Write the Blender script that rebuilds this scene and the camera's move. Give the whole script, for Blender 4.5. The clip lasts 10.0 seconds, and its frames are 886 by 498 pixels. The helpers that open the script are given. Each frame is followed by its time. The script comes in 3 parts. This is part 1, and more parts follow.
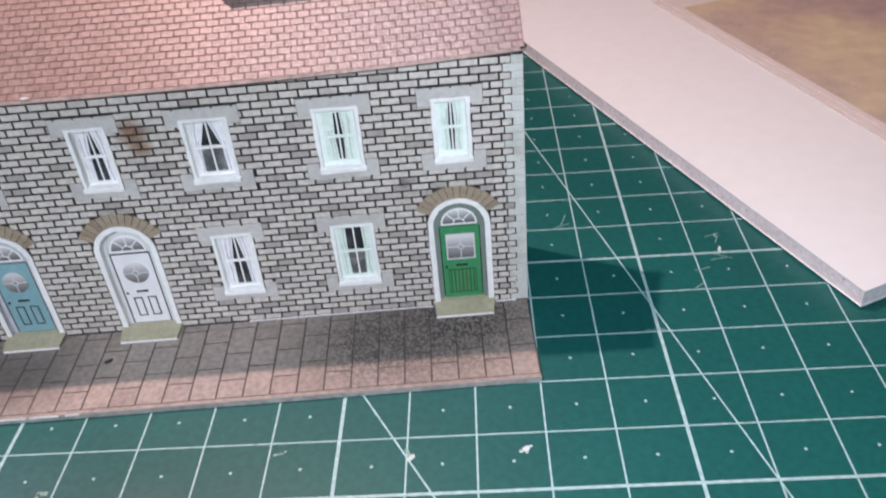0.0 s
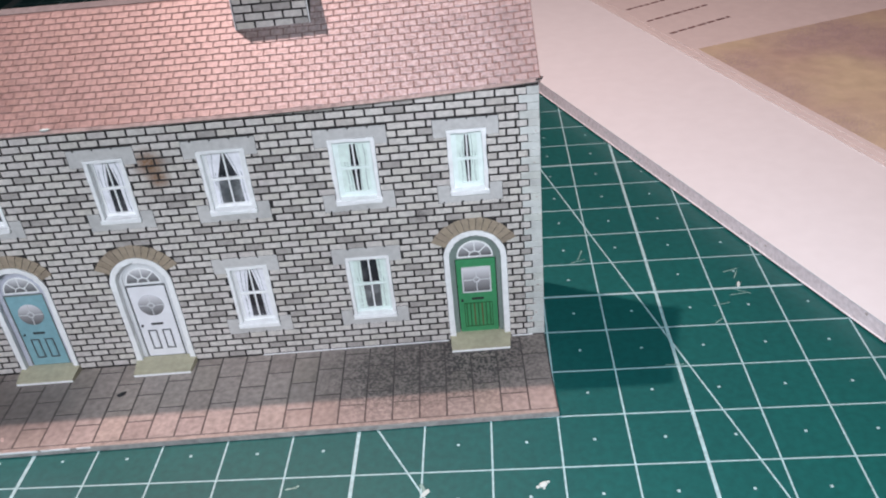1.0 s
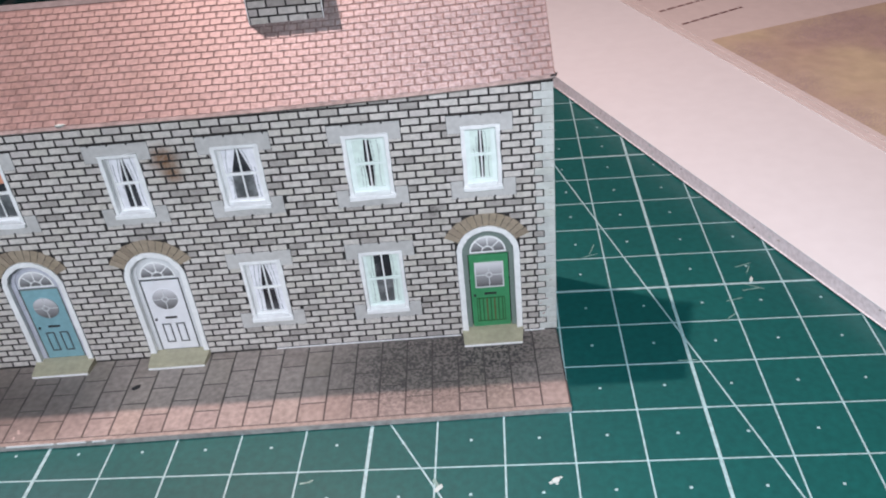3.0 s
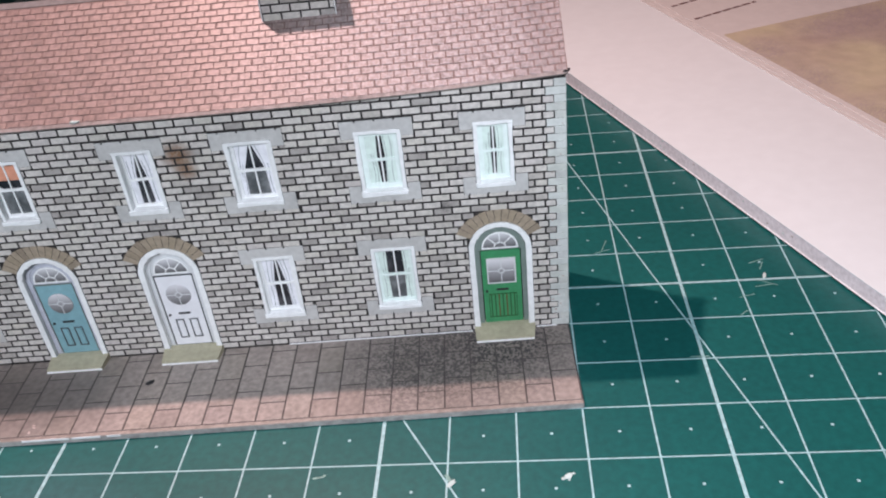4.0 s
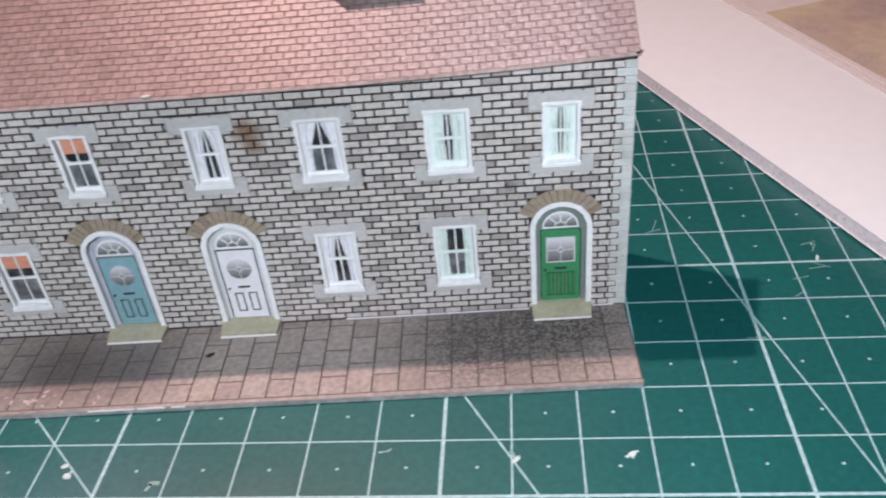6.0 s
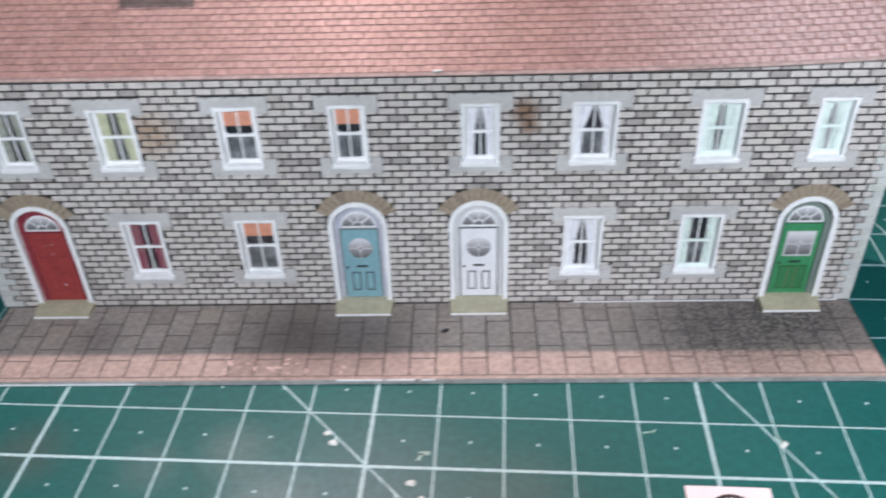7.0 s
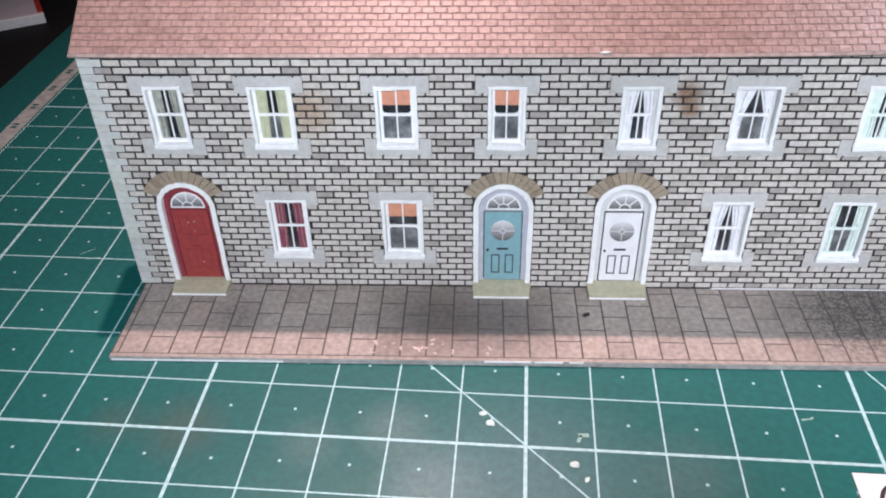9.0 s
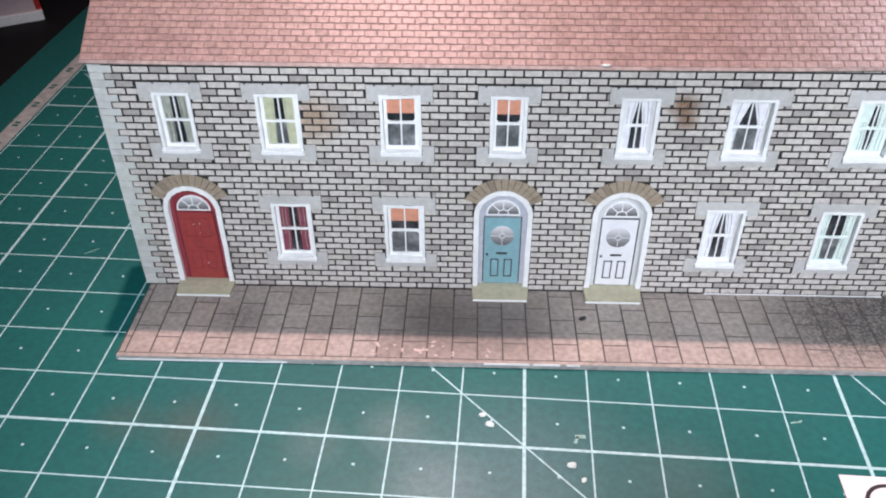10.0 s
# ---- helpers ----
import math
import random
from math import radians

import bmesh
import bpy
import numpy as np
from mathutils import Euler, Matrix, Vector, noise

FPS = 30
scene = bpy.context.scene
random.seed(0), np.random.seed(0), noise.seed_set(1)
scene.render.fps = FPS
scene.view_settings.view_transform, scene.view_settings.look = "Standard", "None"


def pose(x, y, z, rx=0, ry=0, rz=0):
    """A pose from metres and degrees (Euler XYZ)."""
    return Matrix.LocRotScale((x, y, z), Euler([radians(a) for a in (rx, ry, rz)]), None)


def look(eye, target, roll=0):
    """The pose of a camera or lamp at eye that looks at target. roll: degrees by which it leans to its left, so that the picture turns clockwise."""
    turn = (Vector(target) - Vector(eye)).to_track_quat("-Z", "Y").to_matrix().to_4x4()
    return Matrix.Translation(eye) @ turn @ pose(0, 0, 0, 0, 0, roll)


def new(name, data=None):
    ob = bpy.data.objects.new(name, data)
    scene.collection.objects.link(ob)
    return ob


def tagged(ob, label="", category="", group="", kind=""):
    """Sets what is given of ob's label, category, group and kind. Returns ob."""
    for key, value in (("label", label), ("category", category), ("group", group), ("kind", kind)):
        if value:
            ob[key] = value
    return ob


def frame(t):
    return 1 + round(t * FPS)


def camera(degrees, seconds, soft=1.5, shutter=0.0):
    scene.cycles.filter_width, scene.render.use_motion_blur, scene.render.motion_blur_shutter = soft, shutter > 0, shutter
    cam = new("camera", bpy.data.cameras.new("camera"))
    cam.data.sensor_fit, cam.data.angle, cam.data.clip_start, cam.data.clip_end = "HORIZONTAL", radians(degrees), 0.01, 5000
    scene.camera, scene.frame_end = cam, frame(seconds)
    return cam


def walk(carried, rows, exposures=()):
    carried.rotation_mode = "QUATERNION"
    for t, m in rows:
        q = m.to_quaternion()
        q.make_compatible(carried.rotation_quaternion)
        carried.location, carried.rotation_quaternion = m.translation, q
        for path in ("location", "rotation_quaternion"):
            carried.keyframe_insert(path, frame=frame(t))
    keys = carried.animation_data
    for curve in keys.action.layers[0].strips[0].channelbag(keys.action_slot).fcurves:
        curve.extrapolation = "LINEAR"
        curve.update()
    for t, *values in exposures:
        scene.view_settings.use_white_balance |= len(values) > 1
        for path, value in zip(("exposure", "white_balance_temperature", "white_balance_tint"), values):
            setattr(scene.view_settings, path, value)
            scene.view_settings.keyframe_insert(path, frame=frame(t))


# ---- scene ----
cam = camera(55.0, 10.0, soft=2.0, shutter=0.5)
# seconds, eye, target, roll; centimetres on the mat's own one-centimetre squares
PATH = [
    (0, (2.293, -8.297, 9.463), (1.782, -0.252, 3.546), -5.35),
    (0.5, (2.292, -8.406, 9.223), (1.662, -0.053, 3.762), -5.63),
    (1, (2.270, -8.369, 9.225), (1.610, -0.008, 3.780), -5.69),
    (1.5, (2.243, -8.332, 9.355), (1.503, -0.026, 3.836), -5.96),
    (2, (2.214, -8.280, 9.340), (1.435, -0.025, 3.750), -6.03),
    (2.5, (2.194, -8.305, 9.349), (1.474, -0.022, 3.793), -5.78),
    (4, (2.158, -8.316, 9.364), (1.282, -0.076, 3.765), -6.39),
    (4.5, (2.098, -8.346, 9.431), (1.207, -0.107, 3.834), -6.42),
    (5, (2.131, -8.300, 9.340), (1.233, -0.043, 3.770), -6.39),
    (5.2, (2.158, -8.264, 9.349), (1.202, -0.051, 3.725), -6.54),
    (6.3, (0.386, -8.537, 9.650), (-0.455, -0.518, 3.734), -4.55),
    (6.5, (-0.360, -8.770, 9.595), (-1.150, -0.560, 3.950), -2.65),
    (6.6, (-0.835, -8.793, 9.890), (-1.640, -0.583, 4.238), -2.43),
    (6.7, (-1.500, -8.680, 10.100), (-2.260, -0.670, 4.225), -2.50),
    (7, (-3.108, -8.918, 9.759), (-3.773, -0.891, 3.833), -1.94),
    (7.5, (-4.467, -9.105, 9.851), (-5.174, -1.064, 3.947), -1.47),
    (8, (-5.295, -9.279, 9.601), (-6.195, -1.274, 3.677), -1.95),
    (8.5, (-5.305, -9.239, 9.655), (-6.134, -1.257, 3.688), -1.72),
    (9, (-5.299, -9.175, 9.683), (-6.104, -1.214, 3.685), -1.47),
    (9.5, (-5.306, -9.305, 9.669), (-6.140, -1.250, 3.802), -1.55),
    (10, (-5.504, -9.355, 10.029), (-6.162, -1.425, 3.972), -0.32),
]
CM = 0.01
walk(cam, [(t, look([c * CM for c in eye], [c * CM for c in aim], roll)) for t, eye, aim, roll in PATH], exposures=((0.0, -0.32), (5.2, -0.32), (7.0, -0.18), (8.0, 0.04), (10.0, 0.06)))

# ---- light ----
# terrace: left front foot of the wall on the mat, turned a little against the squares
FOOT = Vector((-11.9, 2.2, 0.0)) * CM
SKEW = 2.58
SITE = Matrix.Translation(FOOT) @ Matrix.Rotation(radians(SKEW), 4, "Z")
LENGTH, DEPTH, EAVE, RIDGE = 14.86, 1.72, 4.44, 5.661

world = bpy.data.worlds.new("room_air")
world.use_nodes = True
world.node_tree.nodes["Background"].inputs[0].default_value = (0.75, 0.9, 1.0, 1)
world.node_tree.nodes["Background"].inputs[1].default_value = 0.03
scene.world = world


# desk lamp above and behind the model
key_eye = SITE @ (Vector((2.4, 8.2, 36.6)) * CM)
data = bpy.data.lights.new("desk_lamp_light", "SPOT")
data.energy, data.color, data.shadow_soft_size, data.spot_size, data.spot_blend = 7.6, (1.0, 0.645, 0.61), 0.0045, radians(94), 1.0
new("desk_lamp_light", data).matrix_world = look(key_eye, Vector((5.0, 4.5, 0.0)) * CM)

def torch_fill(eye, aim, watts, spread):
    data = bpy.data.lights.new("torch_fill_light", "SPOT")
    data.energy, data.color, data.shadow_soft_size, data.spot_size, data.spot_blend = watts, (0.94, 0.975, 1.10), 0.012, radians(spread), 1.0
    new("torch_fill_light", data).matrix_world = look([c * CM for c in eye], [c * CM for c in aim])


# two cool spots added, one before each half, replacing a moving phone light
torch_fill((3.0, -9.0, 11.0), (3.7, 1.6, 2.5), 1.18, 73)
torch_fill((-6.4, -10.0, 11.0), (-8.7, 0.6, 2.3), 1.04, 72)


# ---- materials ----
def material(name, colour, rough=0.6, metal=0.0, grain=0.0, grain_size=0.002, tint=None, stain=0.0, stain_size=0.02, bump=0.0, each=0.0, island=False, spec=0.5, spots=()):
    """colour with fine grain, larger stains towards tint, relief, and a change from piece to piece."""
    m = bpy.data.materials.new(name)
    m.use_nodes = True
    nodes, links = m.node_tree.nodes, m.node_tree.links
    b = nodes["Principled BSDF"]
    b.inputs["Base Color"].default_value = (*colour, 1)
    b.inputs["Roughness"].default_value, b.inputs["Metallic"].default_value = rough, metal
    b.inputs["Specular IOR Level"].default_value = spec
    where = nodes.new("ShaderNodeNewGeometry")
    out = None

    def noise_of(size, detail):
        n = nodes.new("ShaderNodeTexNoise")
        n.inputs["Scale"].default_value = 1 / size
        n.inputs["Detail"].default_value = detail
        links.new(where.outputs["Position"], n.inputs["Vector"])
        return n.outputs["Fac"]

    def scaled(value, lo, hi, a=0.3, z=0.7):
        r = nodes.new("ShaderNodeMapRange")
        r.inputs["From Min"].default_value, r.inputs["From Max"].default_value = a, z
        r.inputs["To Min"].default_value, r.inputs["To Max"].default_value = lo, hi
        links.new(value, r.inputs["Value"])
        return r.outputs["Result"]

    def mixed(first, second, fac, kind="MIX"):
        x = nodes.new("ShaderNodeMix")
        x.data_type, x.blend_type = "RGBA", kind
        for value, slot in ((first, 6), (second, 7), (fac, 0)):
            if hasattr(value, "links"):
                links.new(value, x.inputs[slot])
            elif slot == 0:
                x.inputs[slot].default_value = value
            else:
                x.inputs[slot].default_value = (*value, 1)
        return x.outputs[2]

    fine = noise_of(grain_size, 4)
    out = colour
    if stain:
        out = mixed(out, tint or tuple(c * 0.5 for c in colour), scaled(noise_of(stain_size, 3), 0, stain, 0.42, 0.72))
    if each:
        info = where.outputs["Random Per Island"] if island else nodes.new("ShaderNodeObjectInfo").outputs["Random"]
        ramp = nodes.new("ShaderNodeValToRGB")
        ramp.color_ramp.interpolation = "CONSTANT"
        steps = (1.0, 1 - each, 1 - each * 0.12, 1 - each * 0.2, 1.0, 1 - each * 0.55)
        for n, v in enumerate(steps):
            e = ramp.color_ramp.elements[n] if n < 2 else ramp.color_ramp.elements.new(0.99)
            e.position = (0, 0.5, 0.6, 0.72, 0.82, 0.92)[n]
            e.color = (v, v * (1 - 0.015 * (n % 2)), v * (1 - 0.015 * (n % 3)), 1)
        links.new(info, ramp.inputs["Fac"])
        out = mixed(out, ramp.outputs["Color"], 1.0, "MULTIPLY")
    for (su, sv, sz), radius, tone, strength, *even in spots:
        # patches of weathering, print and painted light and shade, speckled and fading outwards
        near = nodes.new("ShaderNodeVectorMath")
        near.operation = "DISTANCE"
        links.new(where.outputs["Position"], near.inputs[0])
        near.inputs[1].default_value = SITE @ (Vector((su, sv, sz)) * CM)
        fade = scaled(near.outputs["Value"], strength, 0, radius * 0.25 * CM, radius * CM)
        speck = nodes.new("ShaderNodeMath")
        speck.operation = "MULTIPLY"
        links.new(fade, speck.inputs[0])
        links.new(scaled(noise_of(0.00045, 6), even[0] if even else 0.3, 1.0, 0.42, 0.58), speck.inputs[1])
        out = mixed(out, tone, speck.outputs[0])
    if grain:
        g = nodes.new("ShaderNodeCombineColor")
        v = scaled(fine, 1 - grain, 1 + grain * 0.4)
        for k in range(3):
            links.new(v, g.inputs[k])
        out = mixed(out, g.outputs["Color"], 1.0, "MULTIPLY")
    if hasattr(out, "links"):
        links.new(out, b.inputs["Base Color"])
    if bump:
        bp = nodes.new("ShaderNodeBump")
        bp.inputs["Strength"].default_value, bp.inputs["Distance"].default_value = bump, 0.0002
        links.new(fine, bp.inputs["Height"])
        links.new(bp.outputs["Normal"], b.inputs["Normal"])
    return m


# pale patches paint lamp sheen and dust on the mat; brown ones are smears
SHEEN_AND_SMEARS = (((6.7, -4.2, 0), 2.2, (0.10, 0.18, 0.20), 0.45, 0.8), ((1.66, -3.26, 0), 0.8, (0.085, 0.075, 0.065), 0.36, 0.85), ((0.6, -3.17, 0), 0.6, (0.07, 0.085, 0.07), 0.35, 0.85), ((4.8, -3.2, 0), 0.7, (0.14, 0.20, 0.20), 0.4, 0.8), ((5.4, -4.2, 0), 0.9, (0.17, 0.24, 0.25), 0.4, 0.8), ((3.6, -3.5, 0), 0.6, (0.12, 0.17, 0.17), 0.3, 0.8), ((9.0, -4.0, 0), 1.0, (0.10, 0.15, 0.15), 0.3, 0.8))
MAT_GREEN = material("cutting_mat_green", (0.007, 0.093, 0.088), 0.42, spec=0.4, spots=SHEEN_AND_SMEARS, grain=0.18, grain_size=0.0012, stain=0.45, stain_size=0.05, tint=(0.008, 0.13, 0.115), bump=0.1)
MAT_LINE = material("printed_mat_line", (0.35, 0.56, 0.58), 0.5, grain=0.3, grain_size=0.001)
TABLE = material("black_table", (0.006, 0.006, 0.008), 0.7, grain=0.3, grain_size=0.003, spec=0.2)
# roof: painted torchlight with pale wear at right, darker at left, grime at corner
LIT_AND_GRIMY = (((13.4, 0.8, 5.0), 3.8, (0.46, 0.42, 0.425), 0.8, 0.5), ((14.6, 0.9, 5.1), 0.7, (0.12, 0.10, 0.105), 0.45), ((14.75, 0.1, 4.6), 0.8, (0.15, 0.13, 0.13), 0.4), ((5.0, 0.9, 5.1), 2.2, (0.20, 0.145, 0.13), 0.3, 0.7))
RUSTY = (((9.14, 0, 3.85), 0.30, (0.20, 0.095, 0.035), 0.95, 0.8), ((9.22, 0, 3.6), 0.22, (0.20, 0.095, 0.035), 0.9, 0.8), ((3.4, 0, 3.55), 0.55, (0.36, 0.22, 0.11), 0.7, 0.75), ((13.0, 0, 2.6), 0.12, (0.05, 0.04, 0.04), 0.8))
# soot at the right end; even dark patches mid-way paint shade and soot
SOOTY_AND_SHADED = (((13.7, -0.3, 0.1), 1.9, (0.024, 0.024, 0.026), 1.0), ((12.2, -0.7, 0.1), 1.7, (0.04, 0.039, 0.038), 0.85), ((5.4, -0.85, 0.1), 1.5, (0.07, 0.06, 0.055), 0.75, 0.85), ((6.7, -0.95, 0.1), 1.2, (0.08, 0.07, 0.065), 0.6, 0.85), ((1.9, -0.85, 0.1), 0.6, (0.09, 0.08, 0.075), 0.6))
JOINT = material("printed_joint_black", (0.022, 0.020, 0.020), 0.75, grain=0.4, grain_size=0.0008)
BRICK = material("printed_brick_stone", (0.60, 0.57, 0.535), 0.62, grain=0.2, grain_size=0.0007, stain=0.3, stain_size=0.012, tint=(0.45, 0.42, 0.395), each=0.36, spots=RUSTY, bump=0.1)
BRICK_MANY = material("printed_brick_stone_many", (0.60, 0.57, 0.535), 0.62, grain=0.2, grain_size=0.0007, stain=0.3, stain_size=0.012, tint=(0.45, 0.42, 0.395), each=0.36, spots=RUSTY, island=True, bump=0.1)
TILE_GAP = material("printed_tile_gap", (0.20, 0.136, 0.122), 0.6, grain=0.3, grain_size=0.0008)
TILE = material("printed_roof_tile", (0.295, 0.212, 0.194), 0.44, grain=0.3, grain_size=0.0008, stain=0.6, stain_size=0.007, tint=(0.215, 0.142, 0.125), each=0.18, spots=LIT_AND_GRIMY, bump=0.1)
TILE_MANY = material("printed_roof_tile_many", (0.295, 0.212, 0.194), 0.44, grain=0.3, grain_size=0.0008, stain=0.6, stain_size=0.007, tint=(0.215, 0.142, 0.125), each=0.18, spots=LIT_AND_GRIMY, island=True, bump=0.1)
SLAB = material("printed_paving_slab", (0.345, 0.30, 0.272), 0.5, grain=0.3, grain_size=0.0009, stain=0.5, stain_size=0.016, tint=(0.235, 0.22, 0.20), each=0.15, spots=SOOTY_AND_SHADED, bump=0.15)
SLAB_GAP = material("printed_slab_joint", (0.075, 0.066, 0.063), 0.7, grain=0.3)
CARD = material("grey_green_card", (0.42, 0.50, 0.46), 0.7, grain=0.12, grain_size=0.0015, stain=0.3, stain_size=0.01)
STONE = material("printed_pale_stone", (0.53, 0.528, 0.515), 0.65, grain=0.12, grain_size=0.0008, stain=0.3, stain_size=0.006)
WHITE = material("white_painted_card", (0.84, 0.86, 0.86), 0.5, grain=0.1, grain_size=0.001, stain=0.25, stain_size=0.004, tint=(0.6, 0.6, 0.6), bump=0.15)
BOARD = material("white_foam_board", (0.71, 0.79, 0.81), 0.6, grain=0.03, grain_size=0.004, stain=0.15, stain_size=0.06, tint=(0.76, 0.77, 0.77))
FOAM = material("foam_core_edge", (0.76, 0.75, 0.79), 0.8, grain=0.18, grain_size=0.0008, stain=0.3, stain_size=0.01)
STRIP = material("printed_scale_strip", (0.30, 0.34, 0.33), 0.5, grain=0.3, grain_size=0.002)
QUOIN = material("printed_quoin", (0.57, 0.595, 0.57), 0.6, grain=0.12, grain_size=0.001, stain=0.3, stain_size=0.006, each=0.12)
VOUSSOIR = material("printed_brown_arch_stone", (0.335, 0.275, 0.205), 0.65, grain=0.2, grain_size=0.0008, each=0.2)
STEP = material("olive_step_card", (0.42, 0.40, 0.285), 0.65, grain=0.15, grain_size=0.001, stain=0.3, stain_size=0.005)
GLASS_DARK = material("dark_printed_pane", (0.018, 0.019, 0.024), 0.25, grain=0.3, grain_size=0.0015, stain=0.8, stain_size=0.0035, tint=(0.085, 0.085, 0.095))
GLASS_GREY = material("grey_printed_pane", (0.10, 0.107, 0.112), 0.25, grain=0.3, grain_size=0.0015, stain=0.9, stain_size=0.003, tint=(0.26, 0.27, 0.28))
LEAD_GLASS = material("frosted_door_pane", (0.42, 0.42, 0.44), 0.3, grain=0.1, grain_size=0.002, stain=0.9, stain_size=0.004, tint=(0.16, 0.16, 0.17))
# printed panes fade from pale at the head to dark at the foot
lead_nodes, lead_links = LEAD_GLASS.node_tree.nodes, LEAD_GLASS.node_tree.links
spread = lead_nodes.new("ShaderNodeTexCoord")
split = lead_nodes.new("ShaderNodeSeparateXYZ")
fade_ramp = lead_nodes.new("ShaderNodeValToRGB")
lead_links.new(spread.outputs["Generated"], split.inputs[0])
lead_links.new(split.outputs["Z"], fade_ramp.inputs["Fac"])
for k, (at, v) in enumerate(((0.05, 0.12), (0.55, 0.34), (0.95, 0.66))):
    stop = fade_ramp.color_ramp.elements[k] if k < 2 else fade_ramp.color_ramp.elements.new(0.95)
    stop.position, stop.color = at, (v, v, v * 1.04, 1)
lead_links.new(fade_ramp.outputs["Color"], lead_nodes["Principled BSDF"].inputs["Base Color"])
INK = material("black_ink", (0.02, 0.02, 0.022), 0.5)
TEXT_INK = material("brown_text_ink", (0.16, 0.10, 0.10), 0.5)
RED = material("red_door_paint", (0.33, 0.048, 0.046), 0.45, grain=0.2, grain_size=0.001, stain=0.3, stain_size=0.004)
RED_DARK = material("maroon_frame_paint", (0.24, 0.035, 0.05), 0.45, grain=0.15)
TEAL = material("teal_door_paint", (0.22, 0.41, 0.46), 0.45, grain=0.12, grain_size=0.001, stain=0.2, stain_size=0.004)
MAUVE = material("mauve_frame_paint", (0.47, 0.49, 0.56), 0.5, grain=0.12, grain_size=0.001)
GREEN = material("green_door_paint", (0.045, 0.26, 0.11), 0.45, grain=0.15, grain_size=0.001, stain=0.2, stain_size=0.004)
GREEN_DARK = material("dark_green_line", (0.02, 0.10, 0.03), 0.5)
BROWN = material("brown_plank_line", (0.10, 0.075, 0.025), 0.5)
SAGE = material("grey_green_frame_paint", (0.17, 0.22, 0.20), 0.5, grain=0.12, grain_size=0.001)
PALE = material("pale_grey_frame_paint", (0.62, 0.64, 0.65), 0.5, grain=0.08)
DOOR_WHITE = material("white_door_paint", (0.76, 0.77, 0.80), 0.45, grain=0.06)
LINE_GREY = material("dark_grey_panel_line", (0.06, 0.07, 0.075), 0.5)
DRAPE_WHITE = material("white_curtain_print", (0.78, 0.79, 0.83), 0.6, grain=0.15, grain_size=0.001)
DRAPE_MINT = material("mint_curtain_print", (0.65, 0.765, 0.71), 0.6, grain=0.12, grain_size=0.001)
DRAPE_OLIVE = material("olive_curtain_print", (0.47, 0.49, 0.33), 0.6, grain=0.15, grain_size=0.001)
DRAPE_RED = material("maroon_curtain_print", (0.22, 0.05, 0.08), 0.6, grain=0.2, grain_size=0.001)
DRAPE_SMOKE = material("smoky_curtain_print", (0.34, 0.36, 0.31), 0.6, grain=0.3, grain_size=0.001)
FOLD_GREY = material("printed_fold_line", (0.17, 0.21, 0.22), 0.6)
BLIND = material("orange_blind_print", (0.64, 0.29, 0.19), 0.6, grain=0.15, grain_size=0.001)
EAVE_CARD = material("worn_eave_card", (0.30, 0.26, 0.245), 0.6, grain=0.35, grain_size=0.0009, stain=0.6, stain_size=0.008, tint=(0.17, 0.15, 0.145))
RIDGE_CARD = material("ridge_card_edge", (0.20, 0.195, 0.195), 0.7, grain=0.2, grain_size=0.001)
MINT_FRAME = material("mint_white_frame_print", (0.72, 0.82, 0.79), 0.5, grain=0.08, grain_size=0.001)
GLUE = material("shiny_dried_glue", (0.46, 0.38, 0.35), 0.12, grain=0.1, grain_size=0.0006, bump=0.6)
RAW_CARD = material("raw_grey_card_edge", (0.34, 0.33, 0.32), 0.8, grain=0.3, grain_size=0.0012, stain=0.6, stain_size=0.01, tint=(0.55, 0.53, 0.5))
FLECK = material("white_dried_paint", (0.50, 0.62, 0.60), 0.5, grain=0.15, grain_size=0.0008, bump=0.3)
SMEAR = material("pale_glue_smear", (0.22, 0.38, 0.34), 0.45, grain=0.4, grain_size=0.0008)
PAPER_WHITE = material("white_paper", (0.68, 0.66, 0.68), 0.6, grain=0.04, grain_size=0.002)
BOX_FACE = material("lilac_grey_box_card", (0.62, 0.60, 0.66), 0.35, grain=0.08, grain_size=0.003)
BOX_RED = material("red_box_side", (0.45, 0.02, 0.02), 0.35, grain=0.15, grain_size=0.002)
# darker patches of the printed scene
SHADY = (((21.1, 10.1, 0.5), 1.3, (0.38, 0.32, 0.34), 0.8), ((21.6, 8.2, 0.5), 1.3, (0.38, 0.32, 0.34), 0.7), ((22.2, 6.1, 0.5), 1.3, (0.38, 0.32, 0.34), 0.7), ((22.7, 4.0, 0.5), 1.3, (0.38, 0.32, 0.34), 0.7), ((23.3, 11.3, 0.5), 1.4, (0.38, 0.32, 0.34), 0.85), ((24.5, 12.1, 0.5), 1.5, (0.38, 0.32, 0.34), 0.9), ((25.6, 10.5, 0.5), 2.2, (0.38, 0.32, 0.34), 0.8), ((26.2, 7.4, 0.5), 1.2, (0.38, 0.32, 0.34), 0.5))
PICTURE = material("sandy_magazine_picture", (0.58, 0.54, 0.38), 0.4, grain=0.12, grain_size=0.004, stain=0.9, stain_size=0.025, tint=(0.46, 0.38, 0.33), spots=SHADY)
PAPER = material("magazine_paper", (0.64, 0.64, 0.62), 0.45, grain=0.06, grain_size=0.003)


def bow(u):
    """The card sags along its middle and lifts at the green door's end; amounts fit the camera's view."""
    x = (u - LENGTH / 2) / (LENGTH / 2)
    return -0.045 + (0.16 * x**3 if x > 0 else 0.02 * x * x)


